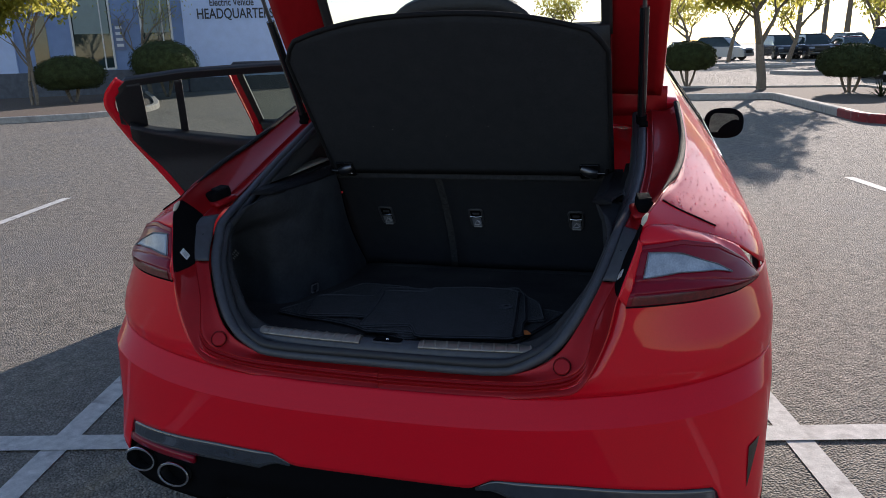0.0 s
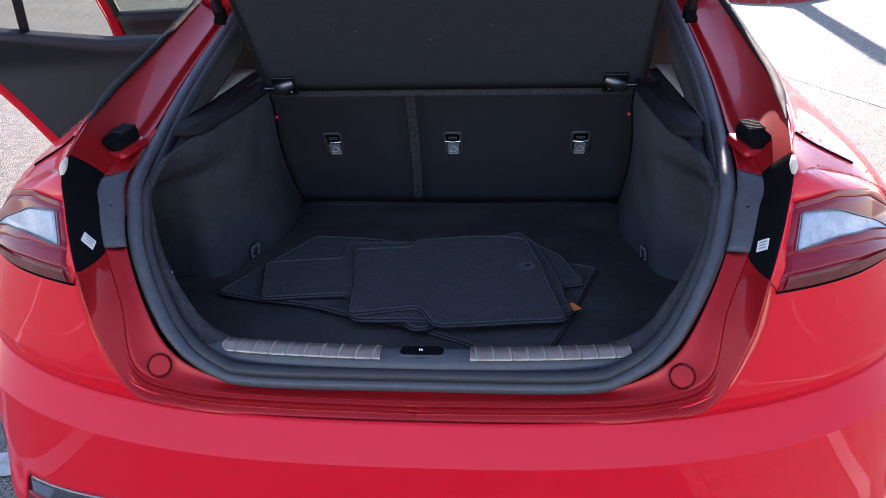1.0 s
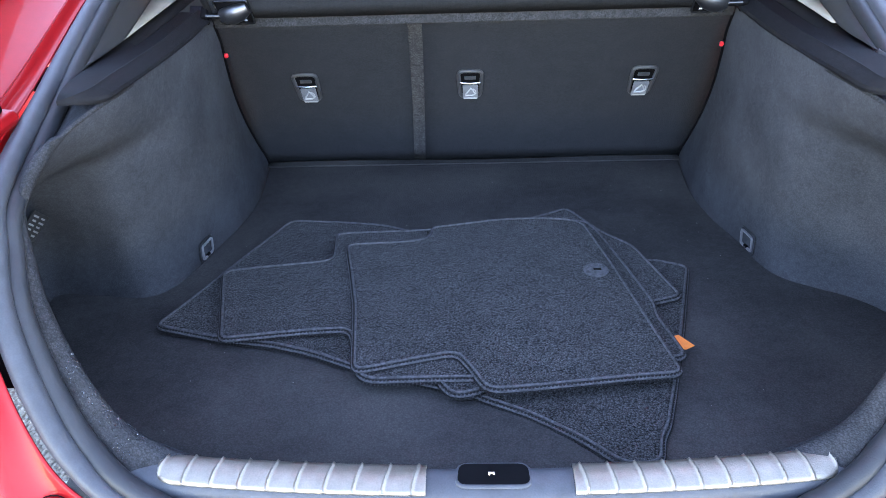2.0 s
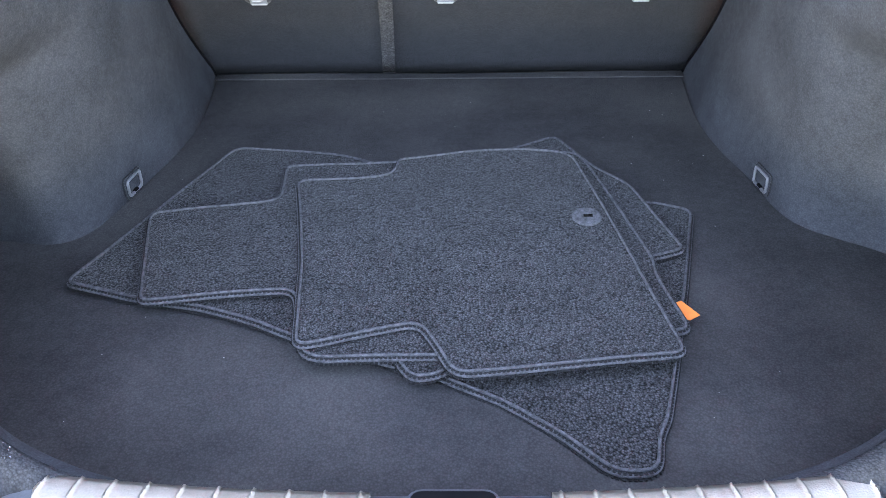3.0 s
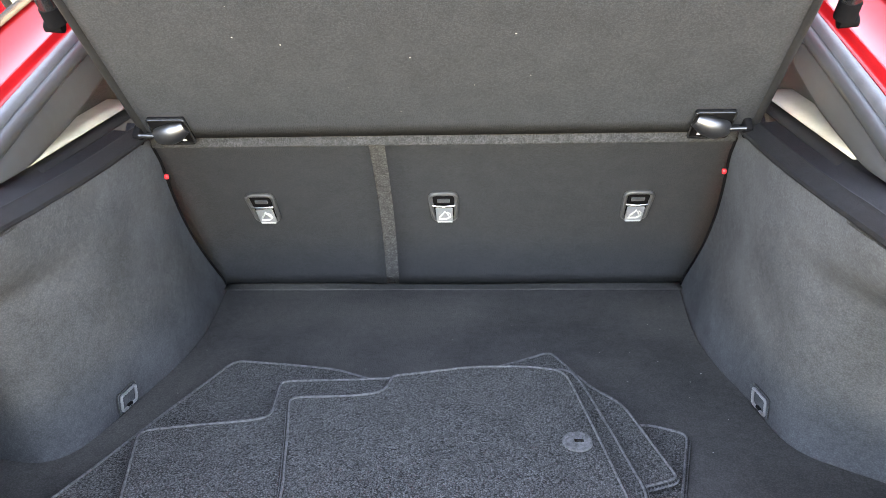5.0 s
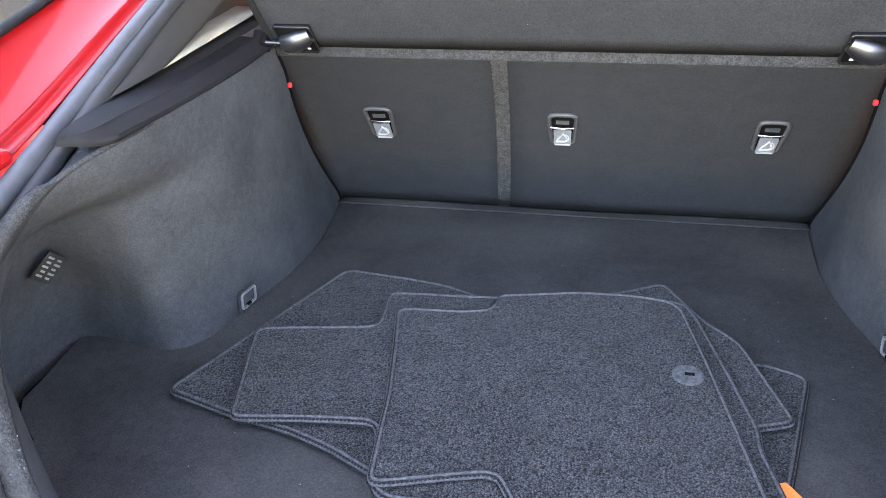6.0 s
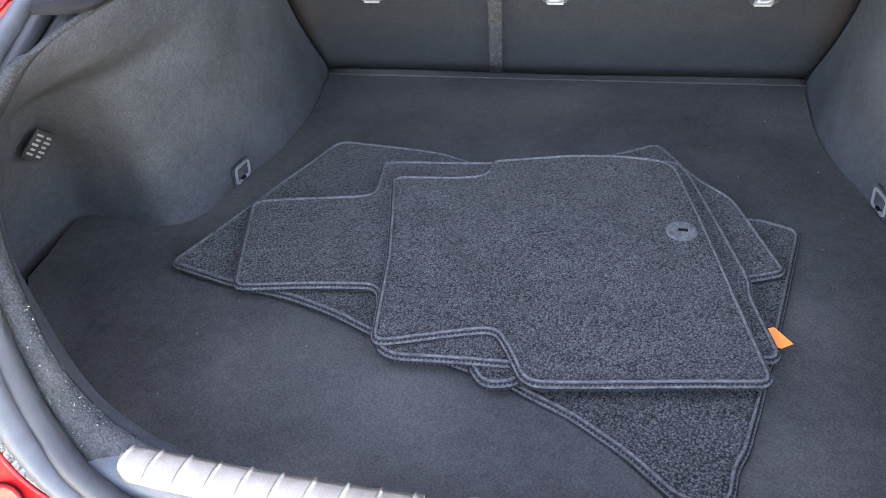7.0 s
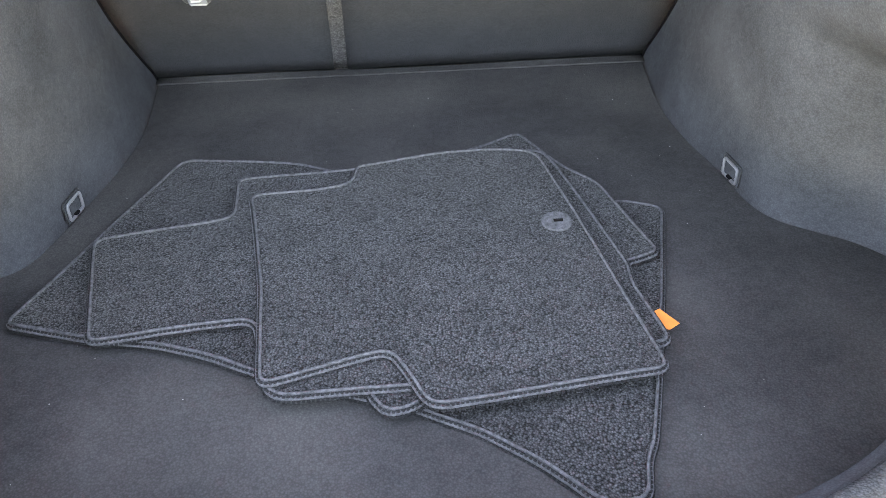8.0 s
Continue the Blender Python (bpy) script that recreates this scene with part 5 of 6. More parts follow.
floor_mat("floor_mat", [(-0.440, 0.552, 0.020), (-0.310, 0.577), (-0.253, 0.592, 0.022), (-0.262, 0.694, 0.016), (-0.144, 0.703), (0.05, 0.725), (0.215, 0.742), (0.231, 0.702), (0.270, 0.490), (0.281, 0.431), (0.277, 0.397), (0.294, 0.288, 0.016), (0.0, 0.243), (-0.064, 0.242), (-0.164, 0.239, 0.032), (-0.191, 0.366, 0.022), (-0.300, 0.357), (-0.386, 0.345, 0.014)], 0.018,
          "charcoal carpet floor mat under the top one")
top_mat = floor_mat("floor_mat", [(-0.234, 0.638, 0.020), (-0.130, 0.643), (-0.085, 0.655, 0.022), (-0.079, 0.706, 0.010), (0.046, 0.731), (0.138, 0.736), (0.207, 0.727, 0.05), (0.250, 0.436), (0.276, 0.240, 0.018), (0.012, 0.208, 0.020), (-0.012, 0.262), (-0.030, 0.294, 0.022), (-0.068, 0.284), (-0.136, 0.262), (-0.172, 0.252, 0.032), (-0.191, 0.418), (-0.213, 0.535)], 0.025,
          "charcoal carpet floor mat with a plastic eyelet, topmost in the pile")
bx, by = 0.203, 0.524
hub = top_mat.location
fast = part("eyelet", cyl(0.0215, 0.004, 32), BINDING, top_mat, "grey plastic fixing eyelet")
fast.location = (bx - hub.x, by - hub.y, floor_z(by) - hub.z + 0.025 + 0.009)
fast.scale = (1, 1, 1)
add_mod(fast, "BEVEL", w=0.0015)
part("hole", box(0.002, 0.0, 0.0018, 0.013, 0.006, 0.002), BLACK_GLOSS, fast)

tag = empty("paper_tag", (0.301, 0.326, floor_z(0.326) + 0.0165))
vs = [(-0.004, 0.022, 0.002), (0.0135, -0.003, 0.001), (-0.001, -0.012, 0.001), (-0.026, 0.000, 0.002), (-0.022, 0.014, 0.002)]
obj("tag_sheet", vs, [(0, 1, 2, 3, 4)], ORANGE, tag, 0, mods=[("SOLIDIFY", dict(t=0.001))])
tagged(tag, "small bright orange tag sticking out between the floor mats", "tag")
lab = part("warning_label", box(0, 0, 0, 0.003, 0.034, 0.044, 0.001), BLACK_PLASTIC, car, "black label with unreadable white print")
lab.matrix_basis = pose(-0.668, 0.432, 0.785, 0, 14, -24) @ Matrix.Rotation(radians(-48), 4, "X")
for k in range(5):
    for j in range(2):
        part("print_bar", box(0.002, -0.008 + 0.015 * j + 0.001 * (k % 2), 0.015 - 0.0072 * k, 0.001, 0.010 - 0.003 * ((k + j) % 2), 0.0030), GALV, lab)

# ---------- ground ----------
gv, gf = grid(lambda u, v: Vector((-400 + 800 * u, -400 + 900 * v, 0)), 8, 8)
ground = obj("ground", gv, gf, ASPHALT, None, 0)
tagged(ground, "worn grey asphalt car park", "asphalt", kind="structure")

# painted bay lines, on a grid turned against the car
E1, E2 = Vector((0.970, 0.242)), Vector((-0.242, 0.970))
NODE = Vector((1.15, 1.11))


def road_line(a, b, w, name="bay_line", h=0.004):
    a, b = Vector(a), Vector(b)
    d = (b - a).normalized()
    n = Vector((-d.y, d.x)) * w / 2
    k = max(1, int((b - a).length / 0.5))
    vs, fs = [], []
    for i in range(k + 1):
        p = a.lerp(b, i / k)
        j = 0.004 * math.sin(i * 2.3)
        vs += [(p.x + n.x * (1 + j), p.y + n.y, h), (p.x - n.x, p.y - n.y * (1 - j), h)]
    for i in range(k):
        fs.append((2 * i, 2 * i + 1, 2 * i + 3, 2 * i + 2))
    return tagged(obj(name, vs, fs, LINE, None, 0), "worn white painted parking bay line on asphalt", "road marking", "parking bay lines", "structure")


BAY = 2.74
road_line(NODE - E1 * BAY * 5, NODE + E1 * BAY * 5, 0.11, h=0.008)
for k in range(-5, 6):
    p = NODE + E1 * BAY * k
    road_line(p - E2 * 5.4, p + E2 * 5.3, 0.10)

# kerbed island on the right, planter bed on the left
def kerb(points, w, h, mats, name, label):
    """A kerb along points: a stone with a rounded top edge."""
    sec = [(0, 0), (0, h - 0.02), (0.02, h), (w, h), (w, 0)]
    pieces = []
    p = [Vector(q) for q in points]
    vs, fs = [], []
    for i in range(len(p)):
        a, b = p[max(i - 1, 0)], p[min(i + 1, len(p) - 1)]
        d = (b - a).normalized()
        n = Vector((-d.y, d.x))
        vs += [(p[i].x + n.x * s, p[i].y + n.y * s, z) for s, z in sec]
    m = len(sec)
    for i in range(len(p) - 1):
        for j in range(m - 1):
            fs.append((i * m + j, (i + 1) * m + j, (i + 1) * m + j + 1, i * m + j + 1))
    return tagged(obj(name, vs, fs, mats, None, 30), label, "kerb", kind="structure")


nose_pts = [curve([(3.75, 13.9, 0), (3.92, 12.7, 0), (4.5, 12.25, 0), (5.2, 12.6, 0), (6.05, 13.7, 0), (6.5, 15.0, 0), (6.5, 16.2, 0)], k / 24) for k in range(25)]
left_pts = [(1.0, 18.6), (3.15, 18.6), (3.22, 18.45), (3.4, 17.0), (3.75, 13.9)]
kerb(left_pts, 0.16, 0.15, CONCRETE, "kerb", "pale concrete kerb round a planted island")
kerb([(p.x, p.y) for p in nose_pts], 0.16, 0.15, KERB_RED, "kerb", "red painted kerb round the island's nose")
kerb([(6.5, 16.2), (6.3, 18.0), (6.0, 21.5), (1.0, 22.4)], 0.16, 0.15, CONCRETE, "kerb", "pale concrete kerb on the far side of the island")
isl = [(1.0, 18.65), (3.2, 18.65), (3.45, 17.0), (3.8, 13.9)] + [(p.x + (0.05 if p.x < 4.5 else -0.05), p.y + 0.1) for p in nose_pts[1:]] + [(6.3, 18.0), (6.0, 21.4), (1.0, 22.3)]
tagged(obj("planter_bed", [(x, y, 0.10) for x, y in isl], [tuple(range(len(isl)))], SOIL, None, 0), "dry brown planting soil in the island", "soil", kind="structure")
lk = [(-26, 9.0), (-20, 11.2), (-14.4, 13.9), (-13.3, 15.4), (-13.9, 18.2), (-20.0, 26.0)]
kerb([curve([(x, y, 0) for x, y in lk], k / 30) [:2] for k in range(31)], 0.16, 0.15, CONCRETE, "kerb", "concrete kerb in front of the building")
bed = [(-27, 9.5), (-20, 11.6), (-14.6, 14.3), (-13.6, 15.6), (-14.2, 18.3), (-20.2, 26.2), (-30, 20)]
tagged(obj("planter_bed", [(x, y, 0.10) for x, y in bed], [tuple(range(len(bed)))], SOIL, None, 0), "dry soil bed by the building", "soil", kind="structure")

# ---------- building ----------
WDIR = Vector((math.cos(radians(33)), math.sin(radians(33)), 0))
WORG = Vector((-21.9, 26.5, 0))


def wall_at(s, z, out=0.0):
    n = Vector((WDIR.y, -WDIR.x, 0))
    return WORG + WDIR * s + n * out + Vector((0, 0, z))


def wall_box(name, s0, s1, z0, z1, out0, out1, mat, parent, label=""):
    vs = [wall_at(s, z, o) for o in (out0, out1) for s, z in ((s0, z0), (s1, z0), (s1, z1), (s0, z1))]
    fs = [(3, 2, 1, 0), (4, 5, 6, 7), (0, 1, 5, 4), (1, 2, 6, 5), (2, 3, 7, 6), (3, 0, 4, 7)]
    return obj(name, vs, fs, mat, parent, 0, label)


building = empty("building", (0, 0, 0))
tagged(building, "pale stuccoed commercial building with tall windows and a sign", "building")
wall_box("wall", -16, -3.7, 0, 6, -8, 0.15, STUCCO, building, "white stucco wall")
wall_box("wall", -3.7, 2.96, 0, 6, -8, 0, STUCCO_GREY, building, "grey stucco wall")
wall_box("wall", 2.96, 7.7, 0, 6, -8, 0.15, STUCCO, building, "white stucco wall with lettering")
wall_box("plinth", -16, 2.9, 0, 1.05, 0.15, 0.27, STONE_DARK, building)
wall_box("plinth", 2.96, 7.7, 0, 0.6, 0.15, 0.25, STONE_DARK, building)
wall_box("doorway", -3.0, -2.45, 0.0, 3.3, 0.0, 0.03, WINDOW_DARK, building, "dark narrow doorway")
for s0, s1 in ((-1.45, 0.0), (1.28, 2.42), (-9.0, -7.6), (-13.0, -11.6)):
    o = 0.15 if s0 < -4 else 0.0
    w = wall_box("window", s0, s1, 1.15, 3.95, o, o + 0.03, WINDOW_DARK, building, "tall dark window with a pale blind")
    wall_box("blind", s0 + 0.05, s1 - 0.05, 2.55, 3.9, o + 0.03, o + 0.04, BLIND, w, "pale half-drawn blind")
    for a, b, c, d in ((s0 - .08, s0, 1.1, 4.0), (s1, s1 + .08, 1.1, 4.0), (s0, s1, 3.95, 4.03), (s0, s1, 1.07, 1.15), (s1 - 0.35, s1 - 0.30, 1.15, 3.95)):
        wall_box("frame", a, b, c, d, o, o + 0.07, FRAME_WHITE, w)
sign = wall_box("wall_sign", 0.12, 0.55, 1.85, 3.1, 0.0, 0.05, SIGN_BLUE, None)
tagged(sign, "blue notice board with unreadable print on the wall", "sign")
for k in range(4):
    wall_box("print_bar", 0.20, 0.47, 2.0 + 0.24 * k, 2.12 + 0.24 * k, 0.05, 0.055, LABEL, sign)


def text(name, body, size, origin, xdir, parent, mat, squeeze=0.72):
    cu = bpy.data.curves.new(name, "FONT")
    cu.body, cu.size, cu.extrude = body, size, 0.02
    cu.align_x = "LEFT"
    cu.offset = 0.014 * size
    ob = new(name, cu)
    dg = bpy.context.evaluated_depsgraph_get()
    me = bpy.data.meshes.new_from_object(ob.evaluated_get(dg))
    bpy.data.objects.remove(ob)
    me.transform(Matrix.Diagonal((squeeze, 1, 1, 1)))
    me.materials.clear()
    me.materials.append(mat)
    o = new(name, me)
    x = Vector(xdir).normalized()
    z = Vector((x.y, -x.x, 0))
    y = Vector((0, 0, 1))
    o.matrix_world = Matrix((( x.x, y.x, z.x, origin[0]), (x.y, y.y, z.y, origin[1]), (x.z, y.z, z.z, origin[2]), (0, 0, 0, 1)))
    o.parent = parent
    return o


text("lettering", "HEADQUARTERS", 0.60, wall_at(3.55, 3.07, 0.16), WDIR, building, SIGN_INK)
text("lettering", "Electric Vehicle", 0.42, wall_at(4.12, 3.60, 0.16), WDIR, building, SIGN_INK)


# ---------- planting ----------
def leaf_cloud(rng, clumps, count, size, spread):
    """Small leaf quads scattered round clump centres."""
    vs, fs = [], []
    for _ in range(count):
        c, r = clumps[rng.randrange(len(clumps))]
        d = Vector((rng.gauss(0, 1), rng.gauss(0, 1), rng.gauss(0, 1))).normalized() * r * rng.random() ** spread
        p = c + Vector((d.x, d.y, d.z * 0.75))
        q = Euler((rng.uniform(0, 6.3), rng.uniform(0, 6.3), rng.uniform(0, 6.3))).to_matrix()
        a = size * rng.uniform(0.6, 1.4)
        k = len(vs)
        vs += [p + q @ Vector(w) for w in ((-a, 0, 0), (0, -a * 0.45, 0.1 * a), (a, 0, 0), (0, a * 0.45, 0.1 * a))]
        fs.append((k, k + 1, k + 2, k + 3))
    return vs, fs


def tree(at, height, trunk, crown_r, seed, label, leaves=2600, leaf=0.10, stems=1, first=0.42):
    rng = random.Random(seed)
    thing = empty("tree", at)
    wood, clumps = [], []

    def grow(p, d, length, r, depth):
        pts = [p]
        q = p
        for k in range(5):
            d = (d + Vector((rng.gauss(0, .09), rng.gauss(0, .09), rng.gauss(0.02, .05)))).normalized()
            q = q + d * length / 5
            pts.append(q)
        wood.append(tube(pts, lambda t: r * (1 - 0.45 * t), 7 if depth < 2 else 5))
        if depth >= 3:
            clumps.append((q, crown_r * 0.26))
            return
        for k in range(3 if depth else 4):
            a = rng.uniform(0, 6.3)
            side = Vector((math.cos(a), math.sin(a), rng.uniform(0.25, 0.9)))
            start = pts[-1] if k < 2 else pts[rng.choice((3, 4))]
            grow(start, (d * 0.6 + side * 0.8).normalized(), length * rng.uniform(0.5, 0.72), r * 0.5, depth + 1)
    for k in range(stems):
        a = 2 * math.pi * k / max(1, stems) + 0.4
        lean = Vector((math.cos(a) * 0.10, math.sin(a) * 0.10, 1)) if stems > 1 else Vector((0.03, 0.02, 1))
        grow(Vector((math.cos(a) * 0.08 * (stems > 1), math.sin(a) * 0.08 * (stems > 1), -0.1)), lean.normalized(), height * first, trunk, 0)
    obj("trunk", *merge(*wood), BARK, thing, 50)
    vs, fs = leaf_cloud(rng, clumps, leaves, leaf, 0.5)
    obj("crown", vs, fs, LEAF, thing, 0, "sparse yellow-green leaves")
    return tagged(thing, label, "tree", "trees round the car park")


def shrub(at, rx, rz, stem, seed, label):
    """Clipped round shrub on short bare stems."""
    rng = random.Random(seed)
    thing = empty("shrub", at)
    c = Vector((0, 0, stem + rz))
    core = bmesh.new()
    bmesh.ops.create_icosphere(core, subdivisions=4, radius=1)
    for v in core.verts:
        n = 1 + 0.10 * noise.noise(v.co * 3 + Vector((seed, 0, 0)))
        z = max(v.co.z, -0.72) * rz
        v.co = Vector((v.co.x * rx * 0.93 * n, v.co.y * rx * 0.93 * n, z * 0.95 * n)) + c
    part("foliage_core", core, LEAF_DARK, thing)
    vs, fs = [], []
    for _ in range(9000):
        d = Vector((rng.gauss(0, 1), rng.gauss(0, 1), rng.gauss(0, 1))).normalized()
        n = 1 + 0.10 * noise.noise(d * 3 + Vector((seed, 0, 0)))
        p = c + Vector((d.x * rx * n, d.y * rx * n, max(d.z, -0.75) * rz * n)) * rng.uniform(0.90, 1.04)
        q = Euler((rng.uniform(0, 6.3), rng.uniform(0, 6.3), rng.uniform(0, 6.3))).to_matrix()
        a = rng.uniform(0.016, 0.032)
        k = len(vs)
        vs += [p + q @ Vector(w) for w in ((-a, 0, 0), (0, -a * 0.5, 0), (a, 0, 0), (0, a * 0.5, 0))]
        fs.append((k, k + 1, k + 2, k + 3))
    obj("leaves", vs, fs, LEAF_DARK, thing, 0)
    stems = [tube([Vector((0.06 * math.cos(a), 0.06 * math.sin(a), -0.05)), Vector((0.16 * math.cos(a), 0.16 * math.sin(a), stem * 0.6)), Vector((0.3 * math.cos(a), 0.3 * math.sin(a), stem + 0.35))], 0.035, 6) for a in (0.3, 1.6, 2.9, 4.4)]
    obj("stems", *merge(*stems), BARK, thing, 50)
    return tagged(thing, label, "shrub", "clipped shrubs")


shrub((-18.7, 20.2, 0.08), 1.15, 0.62, 0.32, 3, "dense clipped round green shrub by the building")
shrub((-17.6, 23.9, 0.08), 1.25, 0.85, 0.35, 4, "large clipped domed green shrub before the wall")
shrub((1.40, 24.2, 0.10), 0.84, 0.50, 0.34, 5, "clipped round green shrub with bare lower stems")
shrub((5.05, 19.2, 0.10), 0.80, 0.43, 0.28, 6, "clipped round green shrub on two bare stems")
tree((-19.1, 18.9, 0.05), 7.0, 0.06, 2.6, 11, "slender multi-stemmed tree with sparse yellow leaves", 5600, 0.10, stems=2, first=0.33)
tree((-20.2, 26.4, 0.05), 6.5, 0.10, 2.6, 12, "nearly bare tree with thin branches before the wall", 500, 0.05, first=0.34)
tree((3.22, 20.9, 0.05), 7.5, 0.14, 3.0, 13, "young tree with thin trunk and yellow-green leaves", 4600, 0.11, first=0.30)
for k, (x, y, h) in enumerate(((2.2, 52, 8), (5.0, 56, 9), (8.0, 50, 8), (11.5, 44, 9), (13.5, 52, 10), (-6, 60, 9), (-14, 62, 10), (0.5, 66, 10), (18, 60, 10), (10.0, 36, 8))):
    tree((x, y, 0.0), h, 0.17, h * 0.42, 30 + k, "distant car park tree with yellow-green leaves", 1100, 0.12, first=0.28)


def palm(at, h, seed):
    rng = random.Random(seed)
    thing = empty("palm_tree", at)
    obj("trunk", *tube([Vector((0.05 * k * k * 0.2, 0, h * k / 6)) for k in range(7)], lambda t: 0.24 - 0.06 * t, 8), BARK, thing, 50)
    vs, fs = [], []
    for k in range(34):
        a, e = rng.uniform(0, 6.3), rng.uniform(-0.9, 0.9)
        base = Vector((0.36, 0, h))
        for j in range(6):
            t0, t1 = j / 6, (j + 1) / 6
            def rib(t):
                return base + Vector((math.cos(a) * math.cos(e) * 2.0 * t, math.sin(a) * math.cos(e) * 2.0 * t, 2.0 * math.sin(e) * t - 1.1 * t * t))
            w = 0.28 * math.sin(math.pi * (0.15 + 0.8 * t0))
            side = Vector((-math.sin(a), math.cos(a), 0)) * w
            i = len(vs)
            vs += [rib(t0) - side, rib(t0) + side + Vector((0, 0, 0.06)), rib(t1) + side * 0.8, rib(t1) - side * 0.8]
            fs.append((i, i + 1, i + 2, i + 3))
    obj("fronds", vs, fs, LEAF_DARK, thing, 0)
    return tagged(thing, "tall slender fan palm far across the car park", "palm tree", "distant palms")


for k in range(14):
    palm((12.0 + 2.1 * k + (k % 3) * 0.7, 74 + 4 * (k % 4), 0), 7.5 + (k * 37 % 5) * 0.7, 60 + k)

yv, yf = [], []
rng = random.Random(9)
for k in range(40):
    a, e = rng.uniform(0, 6.3), rng.uniform(0.2, 1.3)
    d = Vector((math.cos(a) * math.cos(e), math.sin(a) * math.cos(e), math.sin(e)))
    s = Vector((-math.sin(a), math.cos(a), 0)) * 0.014
    i = len(yv)
    L = rng.uniform(0.35, 0.6)
    yv += [-s, s, d * L * 0.6 + s * 0.8, d * L * 0.6 - s * 0.8, d * L]
    yf += [(i, i + 1, i + 2, i + 3), (i + 3, i + 2, i + 4)]
yucca = obj("yucca", yv, yf, LEAF_DARK, None, 0)
yucca.location = (5.30, 17.4, 0.10)
tagged(yucca, "small spiky yucca in the island's soil", "plant")

# lamp post with a shrouded base
post = empty("steel_post", (5.34, 15.1, 0.1))
post.scale = (0.68, 0.68, 1)
tagged(post, "thick galvanised steel post with a shrouded base", "post")
part("pole", cyl(0.24, 2.6, 20, Matrix.Translation((0, 0, 1.3)), 0.22), GALV, post)
part("base_shroud", cyl(0.33, 1.1, 14, Matrix.Translation((0, 0, 0.55)), 0.27), GALV, post)
part("post_cap", cyl(0.235, 0.06, 20, Matrix.Translation((0, 0, 2.62)), 0.18), GALV, post)
part("base_plate", box(0, 0, 0.03, 0.75, 0.75, 0.06, 0.01), GALV, post)
part("band", cyl(0.305, 0.07, 20, Matrix.Translation((0, 0, 0.72))), CONCRETE, post)
part("hand_hole_cover", box(-0.34, -0.06, 0.85, 0.16, 0.2, 0.34, 0.03), GALV, post)
for k in range(4):
    part("bolt", cyl(0.03, 0.08, 8, Matrix.Translation((0.31 * (1 if k % 2 else -1), 0.31 * (1 if k > 1 else -1), 0.09))), GALV, post)


# ---------- parked cars in the distance ----------
def parked_car(at, turn, paint, tall, label):
    thing = empty("parked_car", at)
    thing.rotation_euler = (0, 0, radians(turn))
    L, W, H = (4.7, 1.88, 1.72) if tall else (4.6, 1.82, 1.46)
    belt = 1.02 if tall else 0.92
    hood = [(0.0, 0.55), (0.06, belt - 0.18), (0.30, belt - 0.05), (0.95, belt), (1.5, belt + 0.02), (4.0, belt + 0.04), (4.45, belt - 0.02), (L, 0.60)]

    def low(u, v):
        y = L * u
        top = line(hood, y)
        end = min(1, (min(y, L - y) + 0.02) / 0.5)
        w = W / 2 * (0.80 + 0.20 * end ** 0.5)
        a = math.pi * v
        zc = 0.25 + (top - 0.25) * min(1, math.sin(a) * 1.6)
        x = -w * math.cos(a) * (1 if abs(math.cos(a)) > 0.55 else 1.0)
        x = max(-w, min(w, x * 1.25))
        return Vector((x, y, zc))
    obj("body", *grid(low, 40, 20), paint, thing, 40)
    roof = [(0.95, belt), (1.7, H - 0.06), (2.2, H), (3.6 if tall else 3.0, H - 0.02), (4.35 if tall else 4.1, belt + 0.03)]

    def cab(u, v):
        y = 0.95 + (roof[-1][0] - 0.95) * u
        h = line(roof, y)
        k = 2 * v - 1
        w = W / 2 * (0.95 - 0.22 * max(0, (h - belt) / (H - belt)) * (1 - abs(k) ** 6 * 0.6))
        return Vector((w * max(-1, min(1, k * 1.3)), y, belt - 0.05 + (h - belt + 0.05) * min(1, (1 - abs(k)) * 3.2)))
    obj("glasshouse", *grid(cab, 30, 20), WINDOW_DARK, thing, 40)
    top = lambda u, v: Vector(((2 * v - 1) * W * 0.36, 1.75 + (roof[3][0] - 1.7) * u, line(roof, 1.75 + (roof[3][0] - 1.7) * u) + 0.012))
    obj("roof", *grid(top, 12, 6), paint, thing, 40, mods=[("SOLIDIFY", dict(t=0.03))])
    for s in (1, -1):
        part("headlamp", box(s * W * 0.36, 0.13, belt - 0.25, 0.36, 0.16, 0.14, 0.03), LAMP_WHITE, thing)
        for wy in (0.9, L - 0.95):
            wh = part("wheel", cyl(0.34, 0.22, 24, Matrix.Translation((s * (W / 2 - 0.12), wy, 0.34)) @ Matrix.Rotation(radians(90), 4, "Y")), TYRE, thing)
            part("rim", cyl(0.23, 0.02, 16, Matrix.Translation((s * (W / 2 - 0.005), wy, 0.34)) @ Matrix.Rotation(radians(90), 4, "Y")), ALLOY, wh)
    part("grille", box(0, 0.02, 0.62, W * 0.55, 0.06, 0.22, 0.02), BLACK_PLASTIC, thing)
    part("front_bumper", box(0, 0.06, 0.40, W * 0.86, 0.20, 0.22, 0.05), paint, thing)
    return tagged(thing, label, "car", "parked cars")


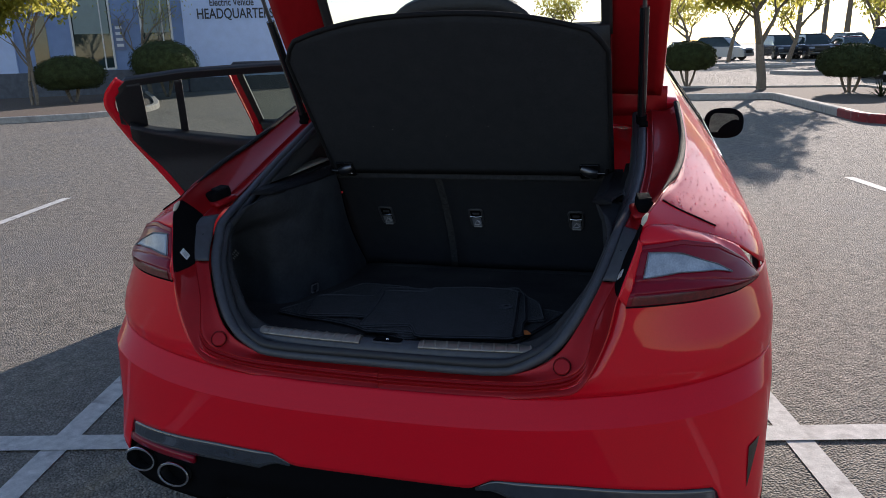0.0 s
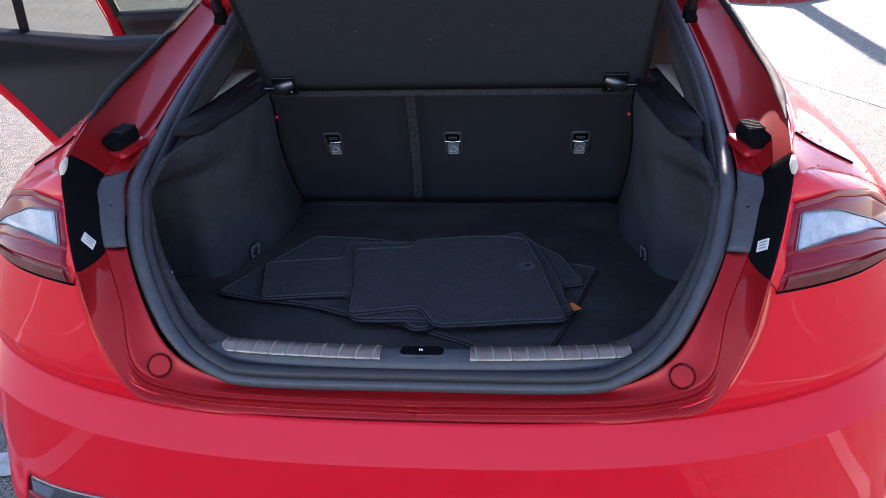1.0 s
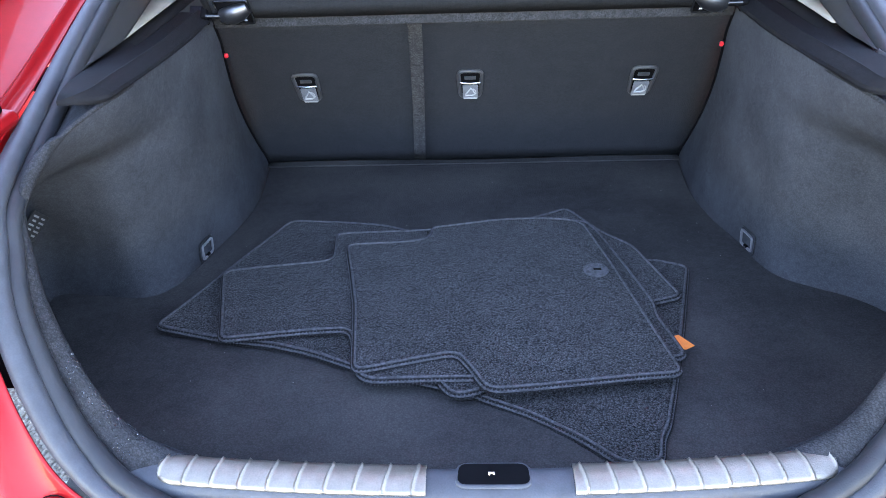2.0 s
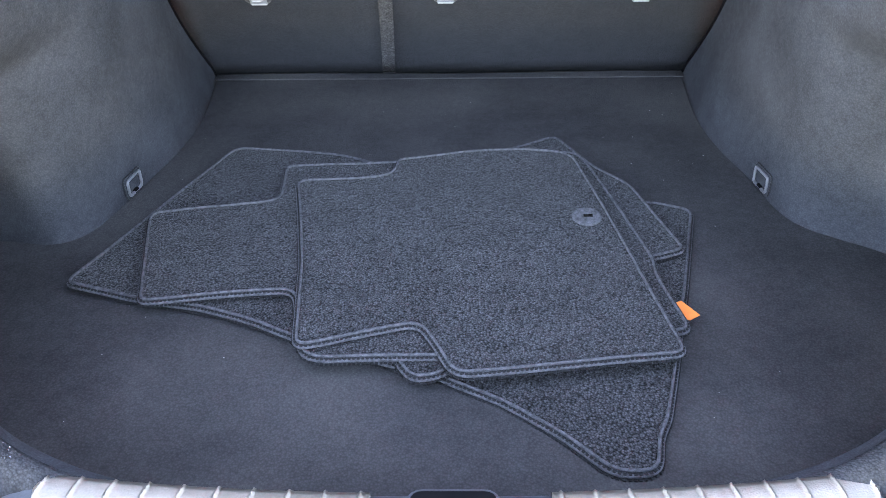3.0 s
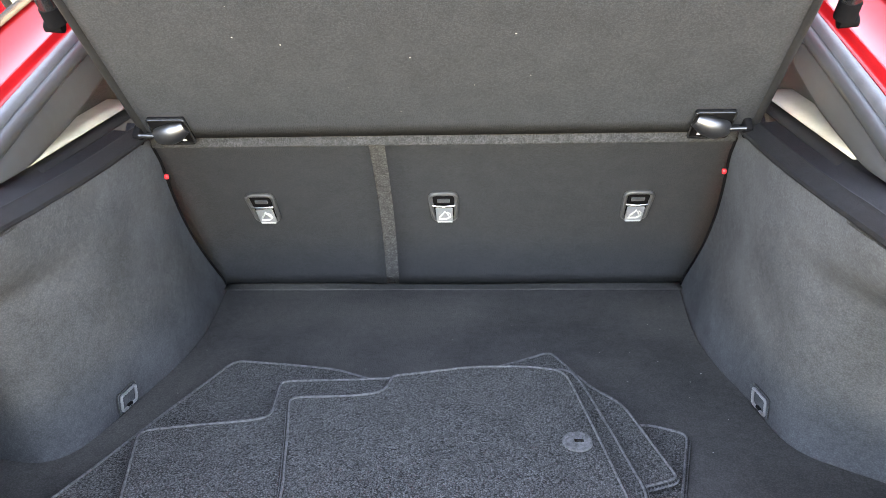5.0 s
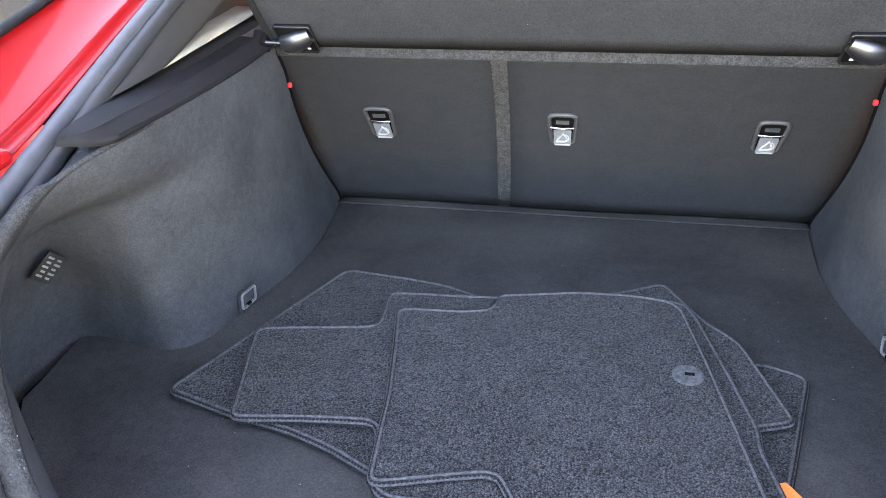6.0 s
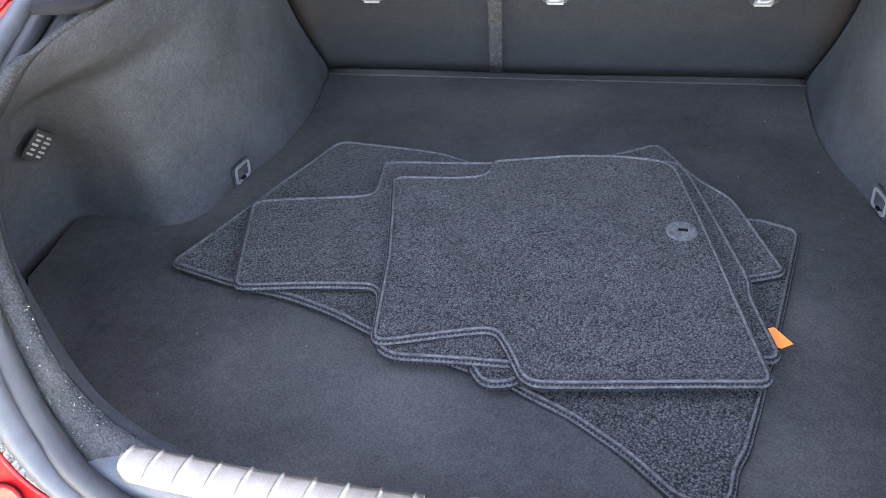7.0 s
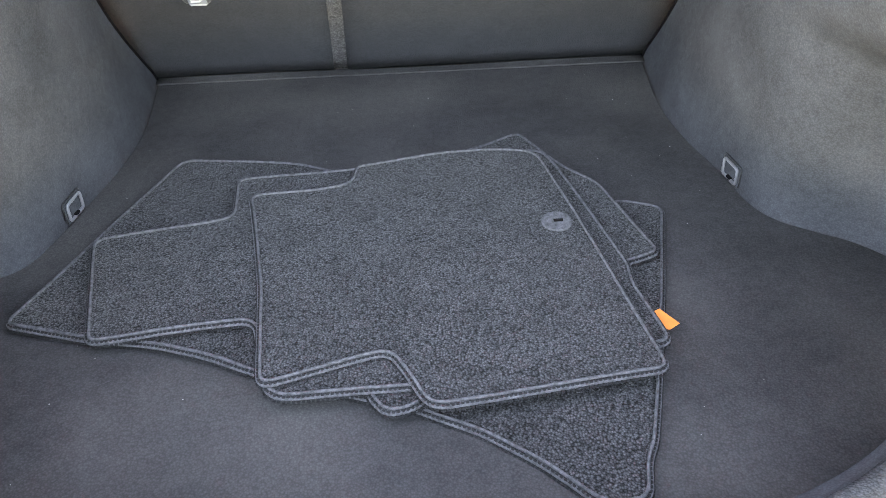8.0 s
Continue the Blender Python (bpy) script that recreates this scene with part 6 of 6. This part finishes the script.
P_WHITE = material("white_paint", (0.72, 0.73, 0.74), 0.25, 0, 0.02, 40, coat=0.8)
P_SILVER = material("silver_paint", (0.42, 0.44, 0.46), 0.3, 0.5, 0.02, 40, coat=0.8)
P_BLACK = material("black_paint", (0.012, 0.012, 0.014), 0.25, 0, 0.05, 40, coat=0.8)
P_NAVY = material("navy_paint", (0.02, 0.03, 0.07), 0.25, 0.2, 0.05, 40, coat=0.8)
P_MAROON = material("maroon_paint", (0.16, 0.01, 0.02), 0.25, 0.2, 0.05, 40, coat=0.8)
for x, y, turn, paint, tall, label in (
        (8.0, 27.4, -14, P_MAROON, True, "dark red parked sport utility car"),
        (8.0, 24.6, -14, P_WHITE, False, "white parked saloon car"),
        (10.2, 25.2, -14, P_NAVY, True, "dark blue parked sport utility car"),
        (12.3, 24.3, -14, P_SILVER, True, "silver parked sport utility car"),
        (6.7, 60.0, 60, P_SILVER, True, "silver parked estate car far off"),
        (4.6, 67.5, 10, P_NAVY, False, "dark blue parked car far off"),
        (2.4, 67.0, 10, P_BLACK, False, "black parked car far off"),
        (9.4, 59.0, 12, P_BLACK, True, "black parked sport utility car far off"),
        (11.2, 57.5, 8, P_BLACK, True, "black parked sport utility car far off"),
        (12.2, 61.0, 15, P_WHITE, True, "white parked sport utility car far off"),
        (14.6, 60.6, 15, P_WHITE, True, "white parked sport utility car far off"),
        (13.4, 56.0, 10, P_MAROON, False, "dark red parked car far off")):
    parked_car((x, y, 0), turn, paint, tall, label)

# far islands with kerbs
for pts in ([(5.0, 33.8), (5.6, 32.2), (7.0, 31.2), (9.5, 31.0)], [(2.6, 47.0), (4.5, 45.6), (7.5, 44.0), (11, 43.0)], [(3.5, 42.5), (5.5, 41.6), (7.2, 41.8)]):
    kerb([curve([(x, y, 0) for x, y in pts], k / 12)[:2] for k in range(13)], 0.9, 0.15, CONCRETE, "kerb", "concrete kerb of a far island")


# ---------- water droplets and crumbs ----------
def scatter(name, spots, size, flat, mat, label, category, seed):
    """Many tiny domes on a surface; spots gives a place and a normal."""
    rng = random.Random(seed)
    ball = bmesh.new()
    bmesh.ops.create_icosphere(ball, subdivisions=2, radius=1)
    bv = [v.co.copy() for v in ball.verts]
    bf = [tuple(v.index for v in f.verts) for f in ball.faces]
    ball.free()
    vs, fs = [], []
    for p, n in spots(rng):
        r = size[0] + (size[1] - size[0]) * rng.random() ** 2.5
        q = Vector(n).normalized().to_track_quat("Z", "Y").to_matrix()
        sx = rng.uniform(0.8, 1.25)
        k = len(vs)
        vs += [Vector(p) + q @ Vector((v.x * r * sx, v.y * r, v.z * r * flat)) for v in bv]
        fs += [tuple(i + k for i in f) for f in bf]
    return tagged(obj(name, vs, fs, mat, None, 60), label, category, kind="stuff")


def on_haunch(rng):
    for _ in range(900):
        s = rng.choice((1, 1, -1))
        y, v = rng.uniform(0.16, 0.95), rng.uniform(0.25, 0.98)
        v = max(v, belt_v(y) + 0.03)
        if v > 0.985:
            continue
        p, a, b = upper_side(y, v), upper_side(y + 0.01, v), upper_side(y, min(1, v + 0.01))
        n = (a - p).cross(b - p)
        n = n if n.z > 0 else -n
        yield sided(p, s), sided(n, s)


def on_lining(rng):
    for _ in range(150):
        u, v = 0.66 + 0.22 * rng.random() ** 0.7, rng.uniform(0.05, 0.95)
        p = lining_edge(u, v)
        yield sided(p + Vector((-0.001, 0, 0.001)), -1), (0.4, 0.1, 1)


def on_channel(rng):
    for _ in range(260):
        t, k, s = rng.uniform(7.2, 9.7), rng.uniform(0.04, 1.0), rng.choice((1, -1))
        p = spline(CREASE_LINE, t).lerp(spline(SEAM_LINE, t), k) + wall_push(t, k)
        yield sided(p, s), (0, -0.3, 1)


def on_floor(rng):
    for _ in range(70):
        x, y = rng.uniform(-0.46, 0.46), rng.uniform(0.12, 1.08)
        yield (x, y, floor_z(y)), (0, 0, 1)


def on_shelf(rng):
    turn = Matrix.Rotation(radians(-52), 4, "X")
    for _ in range(12):
        p = Vector((rng.uniform(-0.44, 0.46), -rng.uniform(0.04, 0.40), -0.0082))
        yield Vector((0, 0.833, 1.011)) + turn @ p, turn @ Vector((0, 0, -1))


scatter("water_droplets", on_haunch, (0.0010, 0.0034), 0.45, DROP, "rain droplets on the red body paint", "droplets", 81)
scatter("water_droplets", on_lining, (0.0004, 0.0014), 0.6, DROP, "rain droplets on the felt edge of the boot", "droplets", 82)
scatter("water_droplets", on_channel, (0.0006, 0.0022), 0.5, DROP, "rain droplets in the red tailgate channel", "droplets", 84)
scatter("crumbs", on_floor, (0.0004, 0.0011), 0.6, CRUMB, "pale dust specks on the boot floor", "dust", 83)
scatter("crumbs", on_shelf, (0.0005, 0.0016), 0.4, CRUMB, "pale specks on the underside of the parcel shelf", "dust", 85)
